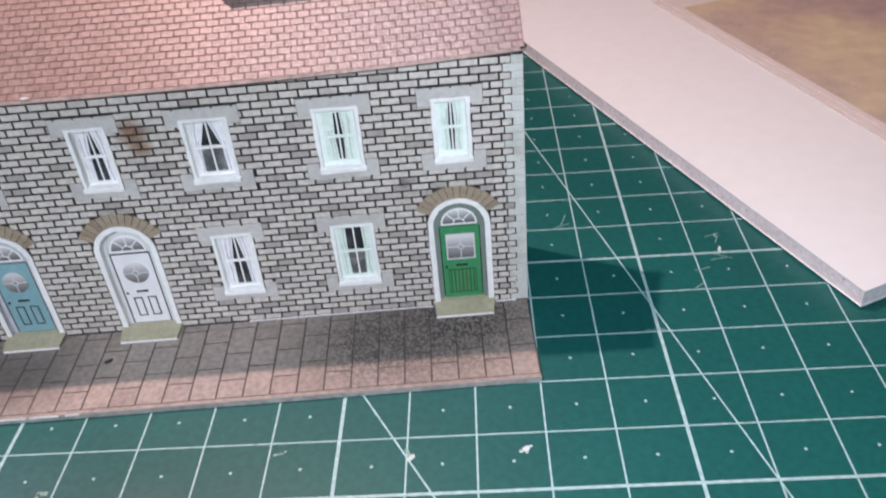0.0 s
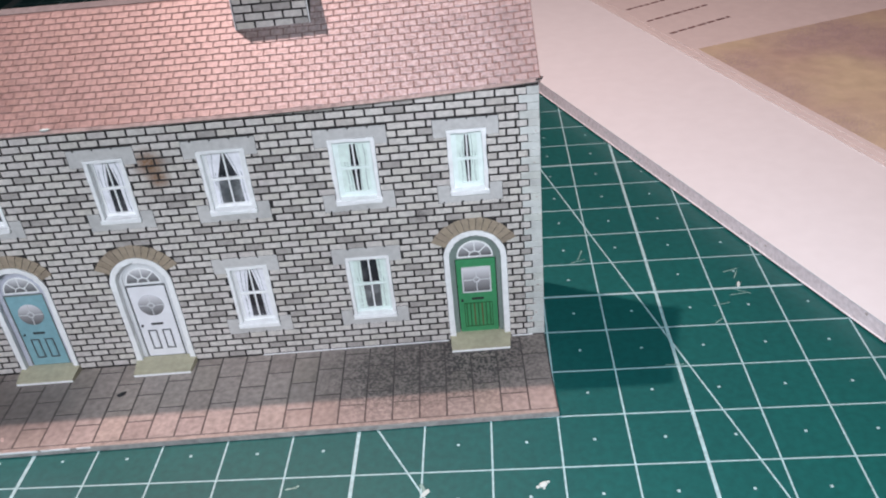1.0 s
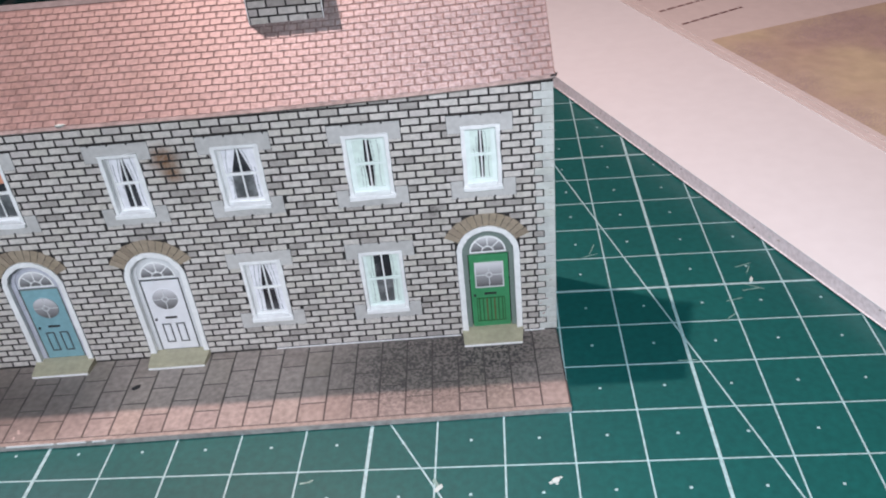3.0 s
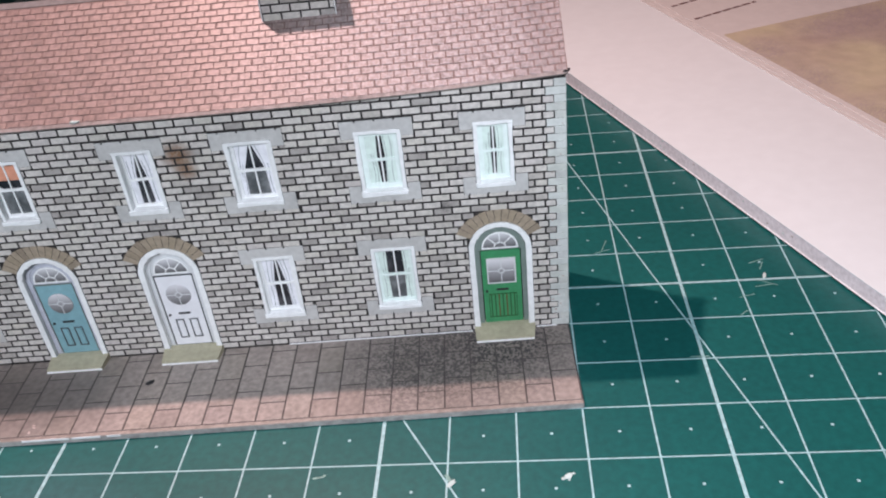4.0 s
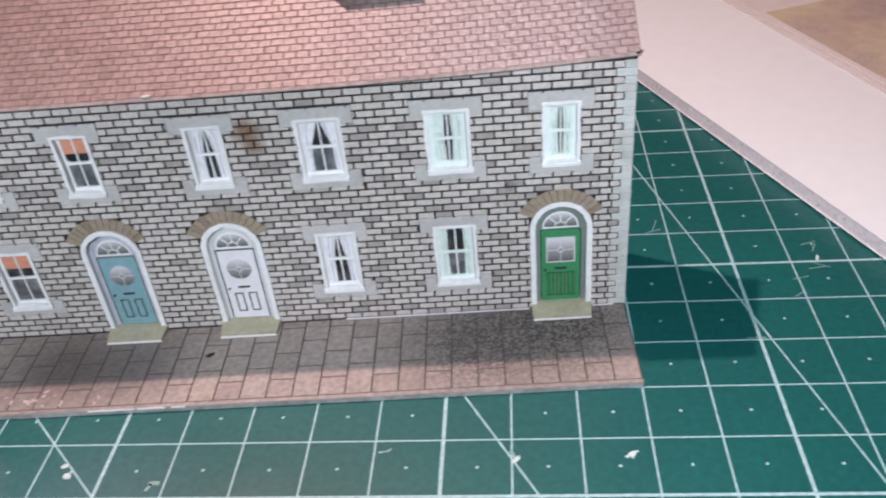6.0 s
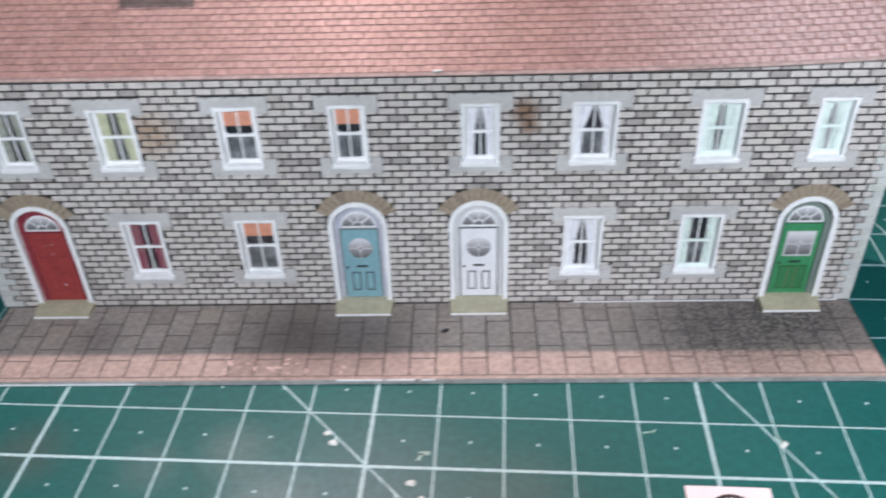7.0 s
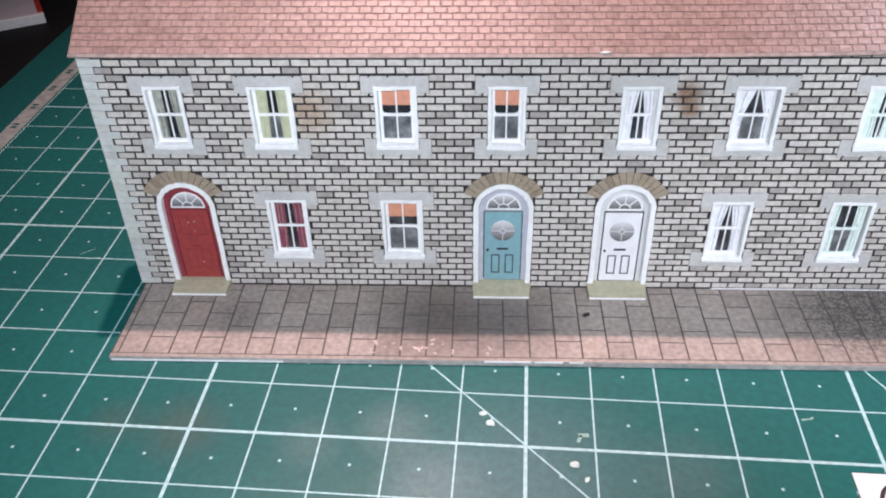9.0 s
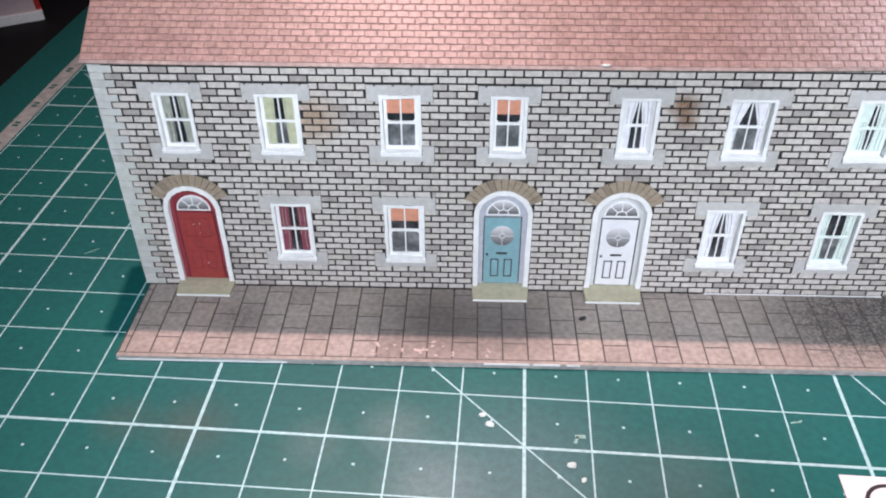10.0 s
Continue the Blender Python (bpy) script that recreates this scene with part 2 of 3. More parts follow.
# ---- mesh helpers; all sizes in centimetres ----
def link(name, bm, mat, parent=None, label=""):
    me = bpy.data.meshes.new(name)
    bmesh.ops.recalc_face_normals(bm, faces=bm.faces)
    bm.to_mesh(me)
    bm.free()
    return share(name, me, mat, parent, label)


def share(name, me, mat, parent=None, label=""):
    if mat and not me.materials:
        me.materials.append(mat)
    ob = new(name, me)
    if parent is not None:
        ob.parent = parent
    return tagged(ob, label) if label else ob


part = link


def empty(name, m=None, parent=None):
    ob = new(name)
    ob.empty_display_size = 0.01
    if m is not None:
        ob.matrix_world = m
    if parent is not None:
        ob.parent = parent
    return ob


def box(bm, u0, u1, v0, v1, z0, z1):
    pts = [bm.verts.new((u * CM, v * CM, z * CM)) for z in (z0, z1) for u, v in ((u0, v0), (u1, v0), (u1, v1), (u0, v1))]
    for f in ((0, 1, 2, 3), (4, 5, 6, 7), (0, 1, 5, 4), (1, 2, 6, 5), (2, 3, 7, 6), (3, 0, 4, 7)):
        bm.faces.new([pts[i] for i in f])
    return pts


def boxed(*boxes, bevel=0.0):
    bm = bmesh.new()
    for b in boxes:
        box(bm, *b)
    if bevel:
        bmesh.ops.recalc_face_normals(bm, faces=bm.faces)
        bmesh.ops.bevel(bm, geom=list(bm.edges), offset=bevel * CM, segments=2, affect="EDGES", profile=0.6)
    return bm


def prism(bm, outline, v0, v1):
    """A flat outline of (u, z) pushed from v0 to v1."""
    a = [bm.verts.new((u * CM, v0 * CM, z * CM)) for u, z in outline]
    b = [bm.verts.new((u * CM, v1 * CM, z * CM)) for u, z in outline]
    bm.faces.new(a)
    bm.faces.new(b)
    for i in range(len(a)):
        j = (i + 1) % len(a)
        bm.faces.new((a[i], a[j], b[j], b[i]))


def arc(cu, cz, r, a0, a1, n):
    return [(cu + r * math.cos(radians(a0 + (a1 - a0) * i / n)), cz + r * math.sin(radians(a0 + (a1 - a0) * i / n))) for i in range(n + 1)]

# ---- table, mat ----
table_bm = boxed((-34, 30, -26, 38, -3.5, -0.3), bevel=0.4)
tagged(link("table", table_bm, TABLE), "matt black table top under the cutting mat", "table", kind="structure")

mat = tagged(empty("cutting_mat"), "green self-healing cutting mat with a white centimetre grid", "cutting mat")
link("sheet", boxed((-18.7, 11.7, -17.6, 28.6, -0.3, 0.0), bevel=0.06), MAT_GREEN, mat)
# printed lines, each a thin raised film; bold every five
for i in range(-17, 11):
    w = 0.027 if i % 5 == 0 else 0.0135
    part("grid_line", boxed((i - w, i + w, -16, 27, -0.001, 0.002)), MAT_LINE, mat)
for j in range(-16, 28):
    w = 0.025 if (j + 1) % 5 == 0 else 0.012
    part("grid_line", boxed((-17, 10, j - w, j + w, -0.001, 0.003)), MAT_LINE, mat)
for degrees, reach in ((135, 38), (120.06, 45), (105.2, 44)):
    ray = part("angle_line", boxed((0, reach, -0.013, 0.013, -0.001, 0.004)), MAT_LINE, mat)
    ray.matrix_local = Matrix.Translation(Vector((10.08, -16.05, 0)) * CM) @ Matrix.Rotation(radians(degrees), 4, "Z")
dots = bmesh.new()
for i in range(-17, 10):
    for j in range(-6, 20):
        cx, cy, r = i + 0.5 + random.uniform(-0.01, 0.01), j + 0.5 + random.uniform(-0.01, 0.01), 0.021
        box(dots, cx - r, cx + r, cy - r, cy + r, -0.001, 0.0025)
tagged(part("centre_dot", dots, MAT_LINE, mat), kind="stuff")
# scale strip along the mat's edge: pale band with unreadable figures as bars
part("scale_strip", boxed((-17.46, -17.06, -16, 27, -0.001, 0.003)), STRIP, mat, "pale printed scale strip")
for j in range(3, 20):
    part("figure_bar", boxed((-17.36, -17.22, j - 0.12, j - 0.03, 0.0, 0.005)), MAT_GREEN, mat)
    part("figure_bar", boxed((-17.36, -17.22, j + 0.03, j + 0.12, 0.0, 0.005)), MAT_GREEN, mat)

# ---- terrace ----
terrace = tagged(empty("model_terrace", SITE), "card model of a grey stone terrace with four coloured doors", "model house")
OPEN_W = [(0.88, 1.49, 2.91, 3.98), (2.50, 3.18, 2.91, 3.98), (4.44, 5.09, 2.91, 3.98), (6.17, 6.75, 2.91, 3.98), (8.18, 8.78, 2.91, 3.98), (9.86, 10.56, 2.91, 3.98), (11.78, 12.46, 2.91, 3.98), (13.51, 14.08, 2.91, 3.98), (2.50, 3.18, 0.74, 1.93), (4.42, 5.11, 0.74, 1.93), (9.84, 10.50, 0.74, 1.93), (11.74, 12.44, 0.74, 1.93)]
DOORS = [1.13, 6.45, 8.45, 13.79]
DOOR_R, DOOR_Z0, DOOR_SPRING = 0.50, 0.20, 1.75

us = sorted({0, LENGTH, *[x for o in OPEN_W for x in o[:2]], *[d + s * DOOR_R for d in DOORS for s in (-1, 1)]})
WALL_TOP = EAVE + 0.118
zs = sorted({0.1, WALL_TOP, *[x for o in OPEN_W for x in o[2:]], DOOR_Z0, DOOR_SPRING, DOOR_SPRING + DOOR_R})
bm = bmesh.new()


def flat(outline):
    bm.faces.new([bm.verts.new((u * CM, 0, z * CM)) for u, z in outline])


for u0, u1 in zip(us, us[1:]):
    for z0, z1 in zip(zs, zs[1:]):
        mu, mz = (u0 + u1) / 2, (z0 + z1) / 2
        if any(a < mu < b and c < mz < d for a, b, c, d in OPEN_W):
            continue
        if any(abs(mu - d) < DOOR_R and DOOR_Z0 < mz < DOOR_SPRING + DOOR_R for d in DOORS):
            continue
        flat(((u0, z0), (u1, z0), (u1, z1), (u0, z1)))
top = DOOR_SPRING + DOOR_R
for d in DOORS:
    flat(arc(d, DOOR_SPRING, DOOR_R, 180, 90, 10) + [(d - DOOR_R, top)])
    flat(arc(d, DOOR_SPRING, DOOR_R, 90, 0, 10) + [(d + DOOR_R, top)])
bmesh.ops.remove_doubles(bm, verts=bm.verts, dist=1e-6)
for v in bm.verts:
    if v.co.z > (WALL_TOP - 1e-3) * CM:
        v.co.z += bow(v.co.x / CM) * CM
push = bmesh.ops.extrude_face_region(bm, geom=list(bm.faces))
bmesh.ops.translate(bm, vec=(0, 0.15 * CM, 0), verts=[g for g in push["geom"] if isinstance(g, bmesh.types.BMVert)])
front = link("front_wall", bm, JOINT, terrace)
for u in (0, LENGTH - 0.12):
    bm = bmesh.new()
    drop = 0.135 - bow(u + 0.06)
    a = [(0.15, 0.1), (DEPTH, 0.1), (DEPTH, RIDGE + 0.10 - drop), (0.15, EAVE + 0.26 - drop)]
    lo, hi = ([bm.verts.new((x * CM, v * CM, z * CM)) for v, z in a] for x in (u, u + 0.12))
    bm.faces.new(lo), bm.faces.new(hi)
    for i in range(4):
        bm.faces.new((lo[i], lo[(i + 1) % 4], hi[(i + 1) % 4], hi[i]))
    link("gable_wall", bm, CARD, terrace)
link("back_wall", boxed((0.12, LENGTH - 0.12, DEPTH - 0.12, DEPTH, 0.1, RIDGE - 0.11)), CARD, terrace)
pavement = link("pavement", boxed((0.05, LENGTH, -1.86, DEPTH, 0.0, 0.1)), SLAB_GAP, terrace, "grey printed paving card")
# roof sheet
SLOPE = math.atan2(RIDGE - EAVE, DEPTH + 0.1)
SLANT = math.hypot(RIDGE - EAVE, DEPTH + 0.1)
bm = bmesh.new()
N_SEG = 24
for n in range(N_SEG):
    box(bm, -0.06 + n * (LENGTH + 0.08) / N_SEG, -0.06 + (n + 1) * (LENGTH + 0.08) / N_SEG, 0, SLANT, 0.078, 0.1)
bmesh.ops.remove_doubles(bm, verts=bm.verts, dist=1e-6)
bmesh.ops.delete(bm, geom=[f for f in bm.faces if abs(f.normal.x) > 0.9 and 0 < f.calc_center_median().x < LENGTH * CM], context="FACES_ONLY")


def sag(bm):
    for v in bm.verts:
        h = bow(v.co.x / CM) * CM
        v.co.y += h * math.sin(SLOPE)
        v.co.z += h * math.cos(SLOPE)
    return bm


sag(bm)
roof = link("roof", bm, TILE_GAP, terrace)
roof.matrix_local = Matrix.Translation((0, -0.06 * CM, (EAVE + 0.02) * CM)) @ Matrix.Rotation(SLOPE, 4, "X")

# ---- foam board ----
BOARD_AT = Matrix.Translation(Vector((8.28, 2.29, 0.0)) * CM) @ Matrix.Rotation(radians(113.4), 4, "Z")
board = tagged(empty("foam_board", BOARD_AT), "white foam board lying on the cutting mat", "foam board")
bm = bmesh.new()
ends = []
for x, z in ((0.16, 0.003), (0.0, 0.045), (-0.006, 0.05), (-0.006, 0.068), (0.0, 0.07)):
    # the lower sheet curls up a little along its cut edges
    ends.append([bm.verts.new((p * CM, q * CM, z * CM)) for p, q in ((x, -x), (26, -x), (26, -18), (x, -18))])
bm.faces.new(ends[0]), bm.faces.new(ends[-1])
for lo, hi in zip(ends, ends[1:]):
    for i in range(4):
        bm.faces.new((lo[i], lo[(i + 1) % 4], hi[(i + 1) % 4], hi[i]))
link("lower_sheet", bm, WHITE, board, "white paper face, curled at its cut edge")
link("foam_core", boxed((0.008, 25.99, -18, -0.008, 0.07, 0.352)), FOAM, board, "pale lilac-grey foam core")
link("upper_sheet", boxed((0, 26, -18, 0, 0.352, 0.372), bevel=0.006), BOARD, board)
rng = random.Random(3)
for n in range(14):
    x, z = rng.uniform(0.3, 11), rng.uniform(0.15, 0.34)
    link("foam_nick", boxed((x - 0.02, x + 0.02, -0.01, 0.002, z - 0.012, z + 0.012), bevel=0.004), FLECK if n % 3 else RAW_CARD, board)

# ---- terrace: bricks, stones, openings ----
CORNER_W, CORNER_LEFT = (0.29, 0.17), (0.360, 0.217)
COURSE, BRICK_L, MORTAR = 0.1228, 0.2860, 0.031
STONES, PHASE = [], 7.242
for n, (u0, u1, z0, z1) in enumerate(OPEN_W):
    STONES.append((u0 - 0.19, u1 + 0.19, z1 - 0.11, z1 + 0.17))
    STONES.append((u0 - 0.20, u1 + 0.20, z0 - 0.13, z0 + 0.17))


def less(rects, cut):
    """Rectangles (u0, u1, z0, z1) with the rectangle cut taken out of them."""
    a, b, e, f = cut
    out = []
    for p, q, s, t in rects:
        if b <= p or a >= q or f <= s or e >= t:
            out.append((p, q, s, t))
            continue
        out += [(p, a, s, t)] if p < a else []
        out += [(b, q, s, t)] if q > b else []
        out += [(max(p, a), min(q, b), s, e)] if s < e else []
        out += [(max(p, a), min(q, b), f, t)] if t > f else []
    return out


def blocked(z):
    """The arched doorways' stretch of the wall at one height."""
    out = []
    for d in DOORS:
        if z < DOOR_SPRING + 0.33:
            r = DOOR_R + 0.002 if z < DOOR_SPRING else 0.51
            out.append((d - r, d + r))
        elif z < DOOR_SPRING + 0.735:
            r = math.sqrt(0.745**2 - (z - DOOR_SPRING) ** 2)
            out.append((d - r, d + r))
    return out


pieces = []
for k in range(-1, int((EAVE + 0.1) / COURSE)):
    z0 = 0.139 + k * COURSE
    z1 = z0 + COURSE - MORTAR * 0.9
    w, wl = CORNER_W[k % 2], CORNER_LEFT[k % 2]
    cuts = [(u0 - 0.004, u1 + 0.004, za - 0.004, zb + 0.004) for u0, u1, za, zb in OPEN_W]
    cuts += [(u0 - 0.005, u1 + 0.005, za - 0.005, zb + 0.005) for u0, u1, za, zb in STONES]
    cuts += [(a - 0.002, b + 0.002, -1, 9) for a, b in blocked((z0 + z1) / 2)] + [(a - 0.009, b + 0.009, -1, 9) for a, b in ((-1, wl), (LENGTH - w, LENGTH + 1))]
    u = PHASE - (BRICK_L / 2 if k % 2 else 0.0) + random.uniform(-0.006, 0.006)
    u -= BRICK_L * math.ceil((u + BRICK_L) / BRICK_L)
    while u < LENGTH:
        top = WALL_TOP - 0.01 + bow(u + BRICK_L / 2)
        rects = [(u, u + BRICK_L - MORTAR * 0.9, max(z0, 0.103), min(z1, top))]
        for cut in cuts:
            rects = less(rects, cut)
        pieces += [r for r in rects if r[1] - r[0] > 0.03 and r[3] - r[2] > 0.016]
        u += BRICK_L
PROUD = 0.006
full_w, full_h = BRICK_L - MORTAR * 0.9, COURSE - MORTAR * 0.9


def chip(bm, u0, u1, z0, z1, v0, v1, wob=0.0):
    """A thin block with softened, slightly uneven front corners."""
    e = 0.005
    j = lambda: random.uniform(-wob, wob)
    back = [bm.verts.new((u * CM, v1 * CM, z * CM)) for u, z in ((u0, z0), (u1, z0), (u1, z1), (u0, z1))]
    face = [bm.verts.new(((u + j()) * CM, v0 * CM, (z + j()) * CM)) for u, z in ((u0 + e, z0 + e), (u1 - e, z0 + e), (u1 - e, z1 - e), (u0 + e, z1 - e))]
    bm.faces.new(face)
    for i in range(4):
        bm.faces.new((back[i], back[(i + 1) % 4], face[(i + 1) % 4], face[i]))


brick_meshes = []
for n in range(6):
    bm = bmesh.new()
    chip(bm, 0, full_w, 0, full_h, -PROUD, 0.002, 0.003)
    me = bpy.data.meshes.new("brick")
    bmesh.ops.recalc_face_normals(bm, faces=bm.faces)
    bm.to_mesh(me)
    bm.free()
    brick_meshes.append(me)
rest, singles = bmesh.new(), []
for p, q, z0, z1 in pieces:
    if abs(q - p - full_w) < 1e-4 and abs(z1 - z0 - full_h) < 1e-4 and 7.6 < p and z0 < 2.9 and len(singles) < 300:
        singles.append((p, z0))
    else:
        chip(rest, p, q, z0, z1, -PROUD, 0.002, 0.003)
tagged(part("brick_rest", rest, BRICK_MANY, front), kind="stuff")

# corner stones, lintels, sills, arches
for k in range(int((EAVE + 0.06) / COURSE)):
    z0 = 0.127 + k * COURSE
    w, wl = CORNER_W[k % 2] + random.uniform(-0.012, 0.004), CORNER_LEFT[k % 2] + random.uniform(-0.012, 0.004)
    for u0, u1 in ((-0.004, wl), (LENGTH - w, LENGTH + 0.004)):
        bm = bmesh.new()
        chip(bm, u0, u1, z0, z0 + COURSE - 0.002, -0.010, 0.002, 0.003)
        part("quoin", bm, QUOIN, front)
for d in DOORS:
    n = 13
    for i in range(n):
        a0, a1 = 26 + 128 * i / n + 0.4, 26 + 128 * (i + 1) / n - 0.4
        bm = bmesh.new()
        prism(bm, arc(d, DOOR_SPRING, 0.735 + random.uniform(-0.008, 0.008), a0, a1, 2) + arc(d, DOOR_SPRING, 0.505, a1, a0, 2), -0.008, 0.002)
        part("arch_stone", bm, VOUSSOIR, front)

# white card edge along the wall's foot
part("foot_edge", boxed((10.1, 13.25, -0.012, 0.0, 0.1, 0.124), (14.32, 14.66, -0.012, 0.0, 0.1, 0.124)), WHITE, terrace, "bare white card edge")


def ring(bm, u0, u1, z0, z1, w, v0, v1):
    for b in ((u0, u1, v0, v1, z0, z0 + w), (u0, u1, v0, v1, z1 - w, z1), (u0, u0 + w, v0, v1, z0 + w, z1 - w), (u1 - w, u1, v0, v1, z0 + w, z1 - w)):
        box(bm, *b)


def roughen(bm, wob, cuts=4):
    """Brush-painted card: edges broken up and pushed about a little in the wall's plane."""
    bmesh.ops.subdivide_edges(bm, edges=list(bm.edges), cuts=cuts, use_grid_fill=True)
    bmesh.ops.remove_doubles(bm, verts=bm.verts, dist=1e-7)
    for v in bm.verts:
        h = noise.noise_vector(v.co * 1400)
        v.co += Vector((h.x, 0.5 * h.y, h.z)) * wob * CM
    return bm


def window(n, opening, style):
    u0, u1, z0, z1 = opening
    w = empty("window", parent=terrace)
    upper = z0 > 2
    bm = bmesh.new()
    ring(bm, u0, u1, z0, z1, 0.055, -0.016, 0.160)
    roughen(bm, 0.016)
    part("reveal", bm, WHITE, w, "white painted card reveal")
    bm = boxed((u0 - 0.012, u1 + 0.012, -0.05, 0.13, z0 - 0.014, z0 + 0.068), bevel=0.018)
    roughen(bm, 0.014, 3)
    part("sill", bm, WHITE, w, "thick white painted sill")
    part("lintel", boxed((u0 - 0.19, u1 + 0.19, -0.009, 0.0, z1 + 0.004, z1 + 0.17), (u0 - 0.19, u0 - 0.002, -0.009, 0.0, z1 - 0.11, z1 + 0.004), (u1 + 0.002, u1 + 0.19, -0.009, 0.0, z1 - 0.11, z1 + 0.004)), STONE, w, "pale grey stone lintel")
    part("sill_stone", boxed((u0 - 0.20, u1 + 0.20, -0.009, 0.0, z0 - 0.13, z0 - 0.014), (u0 - 0.20, u0 - 0.014, -0.009, 0.0, z0 - 0.014, z0 + 0.17), (u1 + 0.014, u1 + 0.20, -0.009, 0.0, z0 - 0.014, z0 + 0.17)), STONE, w, "pale grey stone sill surround")
    ticks = bmesh.new()
    for k in range(int(u0 / BRICK_L) - 1, int(u1 / BRICK_L) + 3):
        for z, t, off in ((z1 + 0.148, z1 + 0.176, 0.0), (z0 - 0.136, z0 - 0.108, 0.5)):
            x = PHASE % BRICK_L + (k + off) * BRICK_L
            if u0 - 0.15 < x < u1 + 0.15:
                box(ticks, x - 0.013, x + 0.013, -0.0115, -0.002, z, t)
    part("joint_tick", ticks, JOINT, w)
    a, b, c, d = u0 + 0.045, u1 - 0.045, z0 + 0.060, z1 - 0.045
    rim = 0.088 if style == "mint" else 0.062
    mu, mz = (a + b) / 2, c + (d - c) * 0.50
    bm = bmesh.new()
    ring(bm, a, b, c, d, rim, 0.118, 0.150)
    box(bm, a + rim, b - rim, 0.118, 0.150, mz - 0.022, mz + 0.022)
    part("sash_frame", bm, TINTS[style][1], w)
    part("glazing_bar", boxed((mu - 0.011, mu + 0.011, 0.121, 0.150, c + rim, mz - 0.022)), WHITE, w)
    part("glazing_bar", boxed((mu - 0.011, mu + 0.011, 0.121, 0.150, mz + 0.022, d - rim)), WHITE, w)
    kind, _, cloth, glass_up, glass_low = TINTS[style]
    for s, (p, q) in enumerate(((a + rim, mu), (mu, b - rim))):
        for low, (e, f) in enumerate(((mz, d - rim), (c + rim, mz))):
            bm = bmesh.new()
            box(bm, p, q, 0.146, 0.154, e, f)
            part("pane", bm, glass_low if low else glass_up, w)
    bm = bmesh.new()
    if kind == "blind":
        drop = mz + (0.16 if upper else 0.19)
        part("roller_blind", boxed((a + rim, b - rim, 0.136, 0.146, drop, d - rim)), cloth, w, "orange roller blind half drawn")
        # rounded horns of the upper sash
        for cu, s in ((a + rim, 1), (b - rim, -1)):
            zz = mz + 0.022 if upper else mz - 0.022
            t = 1 if upper else -1
            pts = [(cu, zz)] + [(cu + s * 0.06 * (1 - math.cos(x)), zz + t * 0.06 * (1 - math.sin(x))) for x in (0, 0.4, 0.8, 1.2, math.pi / 2)]
            prism(bm, pts if s * t < 0 else pts[::-1], 0.122, 0.146)
        part("horn", bm, WHITE, w)
    else:
        lo, hi = c + rim, d - rim
        half = (b - a) / 2 - rim
        thin = 0.004 if style in ("smoke", "olive", "red") else 0.003
        for s in (-1, 1):
            edge = mu + s * half
            # parted cloth: full at the head, drawn aside below
            head, waist, foot = {"tied": (0.10, 0.64, 0.70), "wedge": (0.10, 0.44, 0.50), "parted": (0.20, 0.30, 0.20), "open": (0.52, 0.56, 0.50), "half": (0.30, 0.34, 0.42)}[kind]
            inner = [(mu + s * half * (head + (waist - head) * x * 2 if x < 0.5 else waist + (foot - waist) * (x - 0.5) * 2), hi - (hi - lo) * x) for x in [i / 8 for i in range(9)]]
            cl = bmesh.new()
            outline = [(edge, lo), (edge, hi)] + inner
            prism(cl, outline, 0.134, 0.146)
            part("curtain", cl, cloth, w)
            for f in (random.uniform(0.3, 0.5), random.uniform(0.7, 0.9)):
                cut = random.choice(((0, 6), (0, 9), (3, 9), (1, 5)))
                line = [(edge + (x - edge) * f + 0.012 * s * math.sin(i * 0.8), z) for i, (x, z) in enumerate(inner)][cut[0]:cut[1]]
                prism(bm, [(x - thin, z) for x, z in line] + [(x + thin, z) for x, z in line[::-1]], 0.129, 0.135)
        part("curtain_fold", bm, FOLDS[style], w)
    for o in w.children:
        if o.name.split(".")[0] in ("sash_frame", "glazing_bar", "pane", "curtain", "curtain_fold", "roller_blind", "horn"):
            o.location.y = -0.03 * CM
    return w


# style: kind, frame paint, cloth, upper and lower panes
TINTS = {
    "smoke": ("half", WHITE, DRAPE_SMOKE, GLASS_DARK, GLASS_DARK),
    "olive": ("half", WHITE, DRAPE_OLIVE, GLASS_DARK, GLASS_GREY),
    "blind": ("blind", WHITE, BLIND, GLASS_DARK, GLASS_GREY),
    "tied": ("tied", WHITE, DRAPE_WHITE, GLASS_DARK, GLASS_GREY),
    "white": ("wedge", WHITE, DRAPE_WHITE, GLASS_DARK, GLASS_DARK),
    "mint": ("parted", MINT_FRAME, DRAPE_MINT, GLASS_DARK, GLASS_DARK),
    "mint_open": ("open", MINT_FRAME, DRAPE_MINT, GLASS_DARK, GLASS_GREY),
    "red": ("half", WHITE, DRAPE_RED, GLASS_DARK, GLASS_DARK),
}
FOLDS = {"smoke": INK, "olive": DRAPE_SMOKE, "tied": FOLD_GREY, "white": FOLD_GREY, "mint": FOLD_GREY, "mint_open": FOLD_GREY, "red": DRAPE_SMOKE}
for n, (o, style) in enumerate(zip(OPEN_W, ("smoke", "olive", "blind", "blind", "white", "tied", "mint", "mint", "red", "blind", "white", "mint_open"))):
    window(n, o, style)


def half_disc(bm, cu, cz, r, v0, v1, n=16):
    prism(bm, arc(cu, cz, r, 0, 180, n), v0, v1)


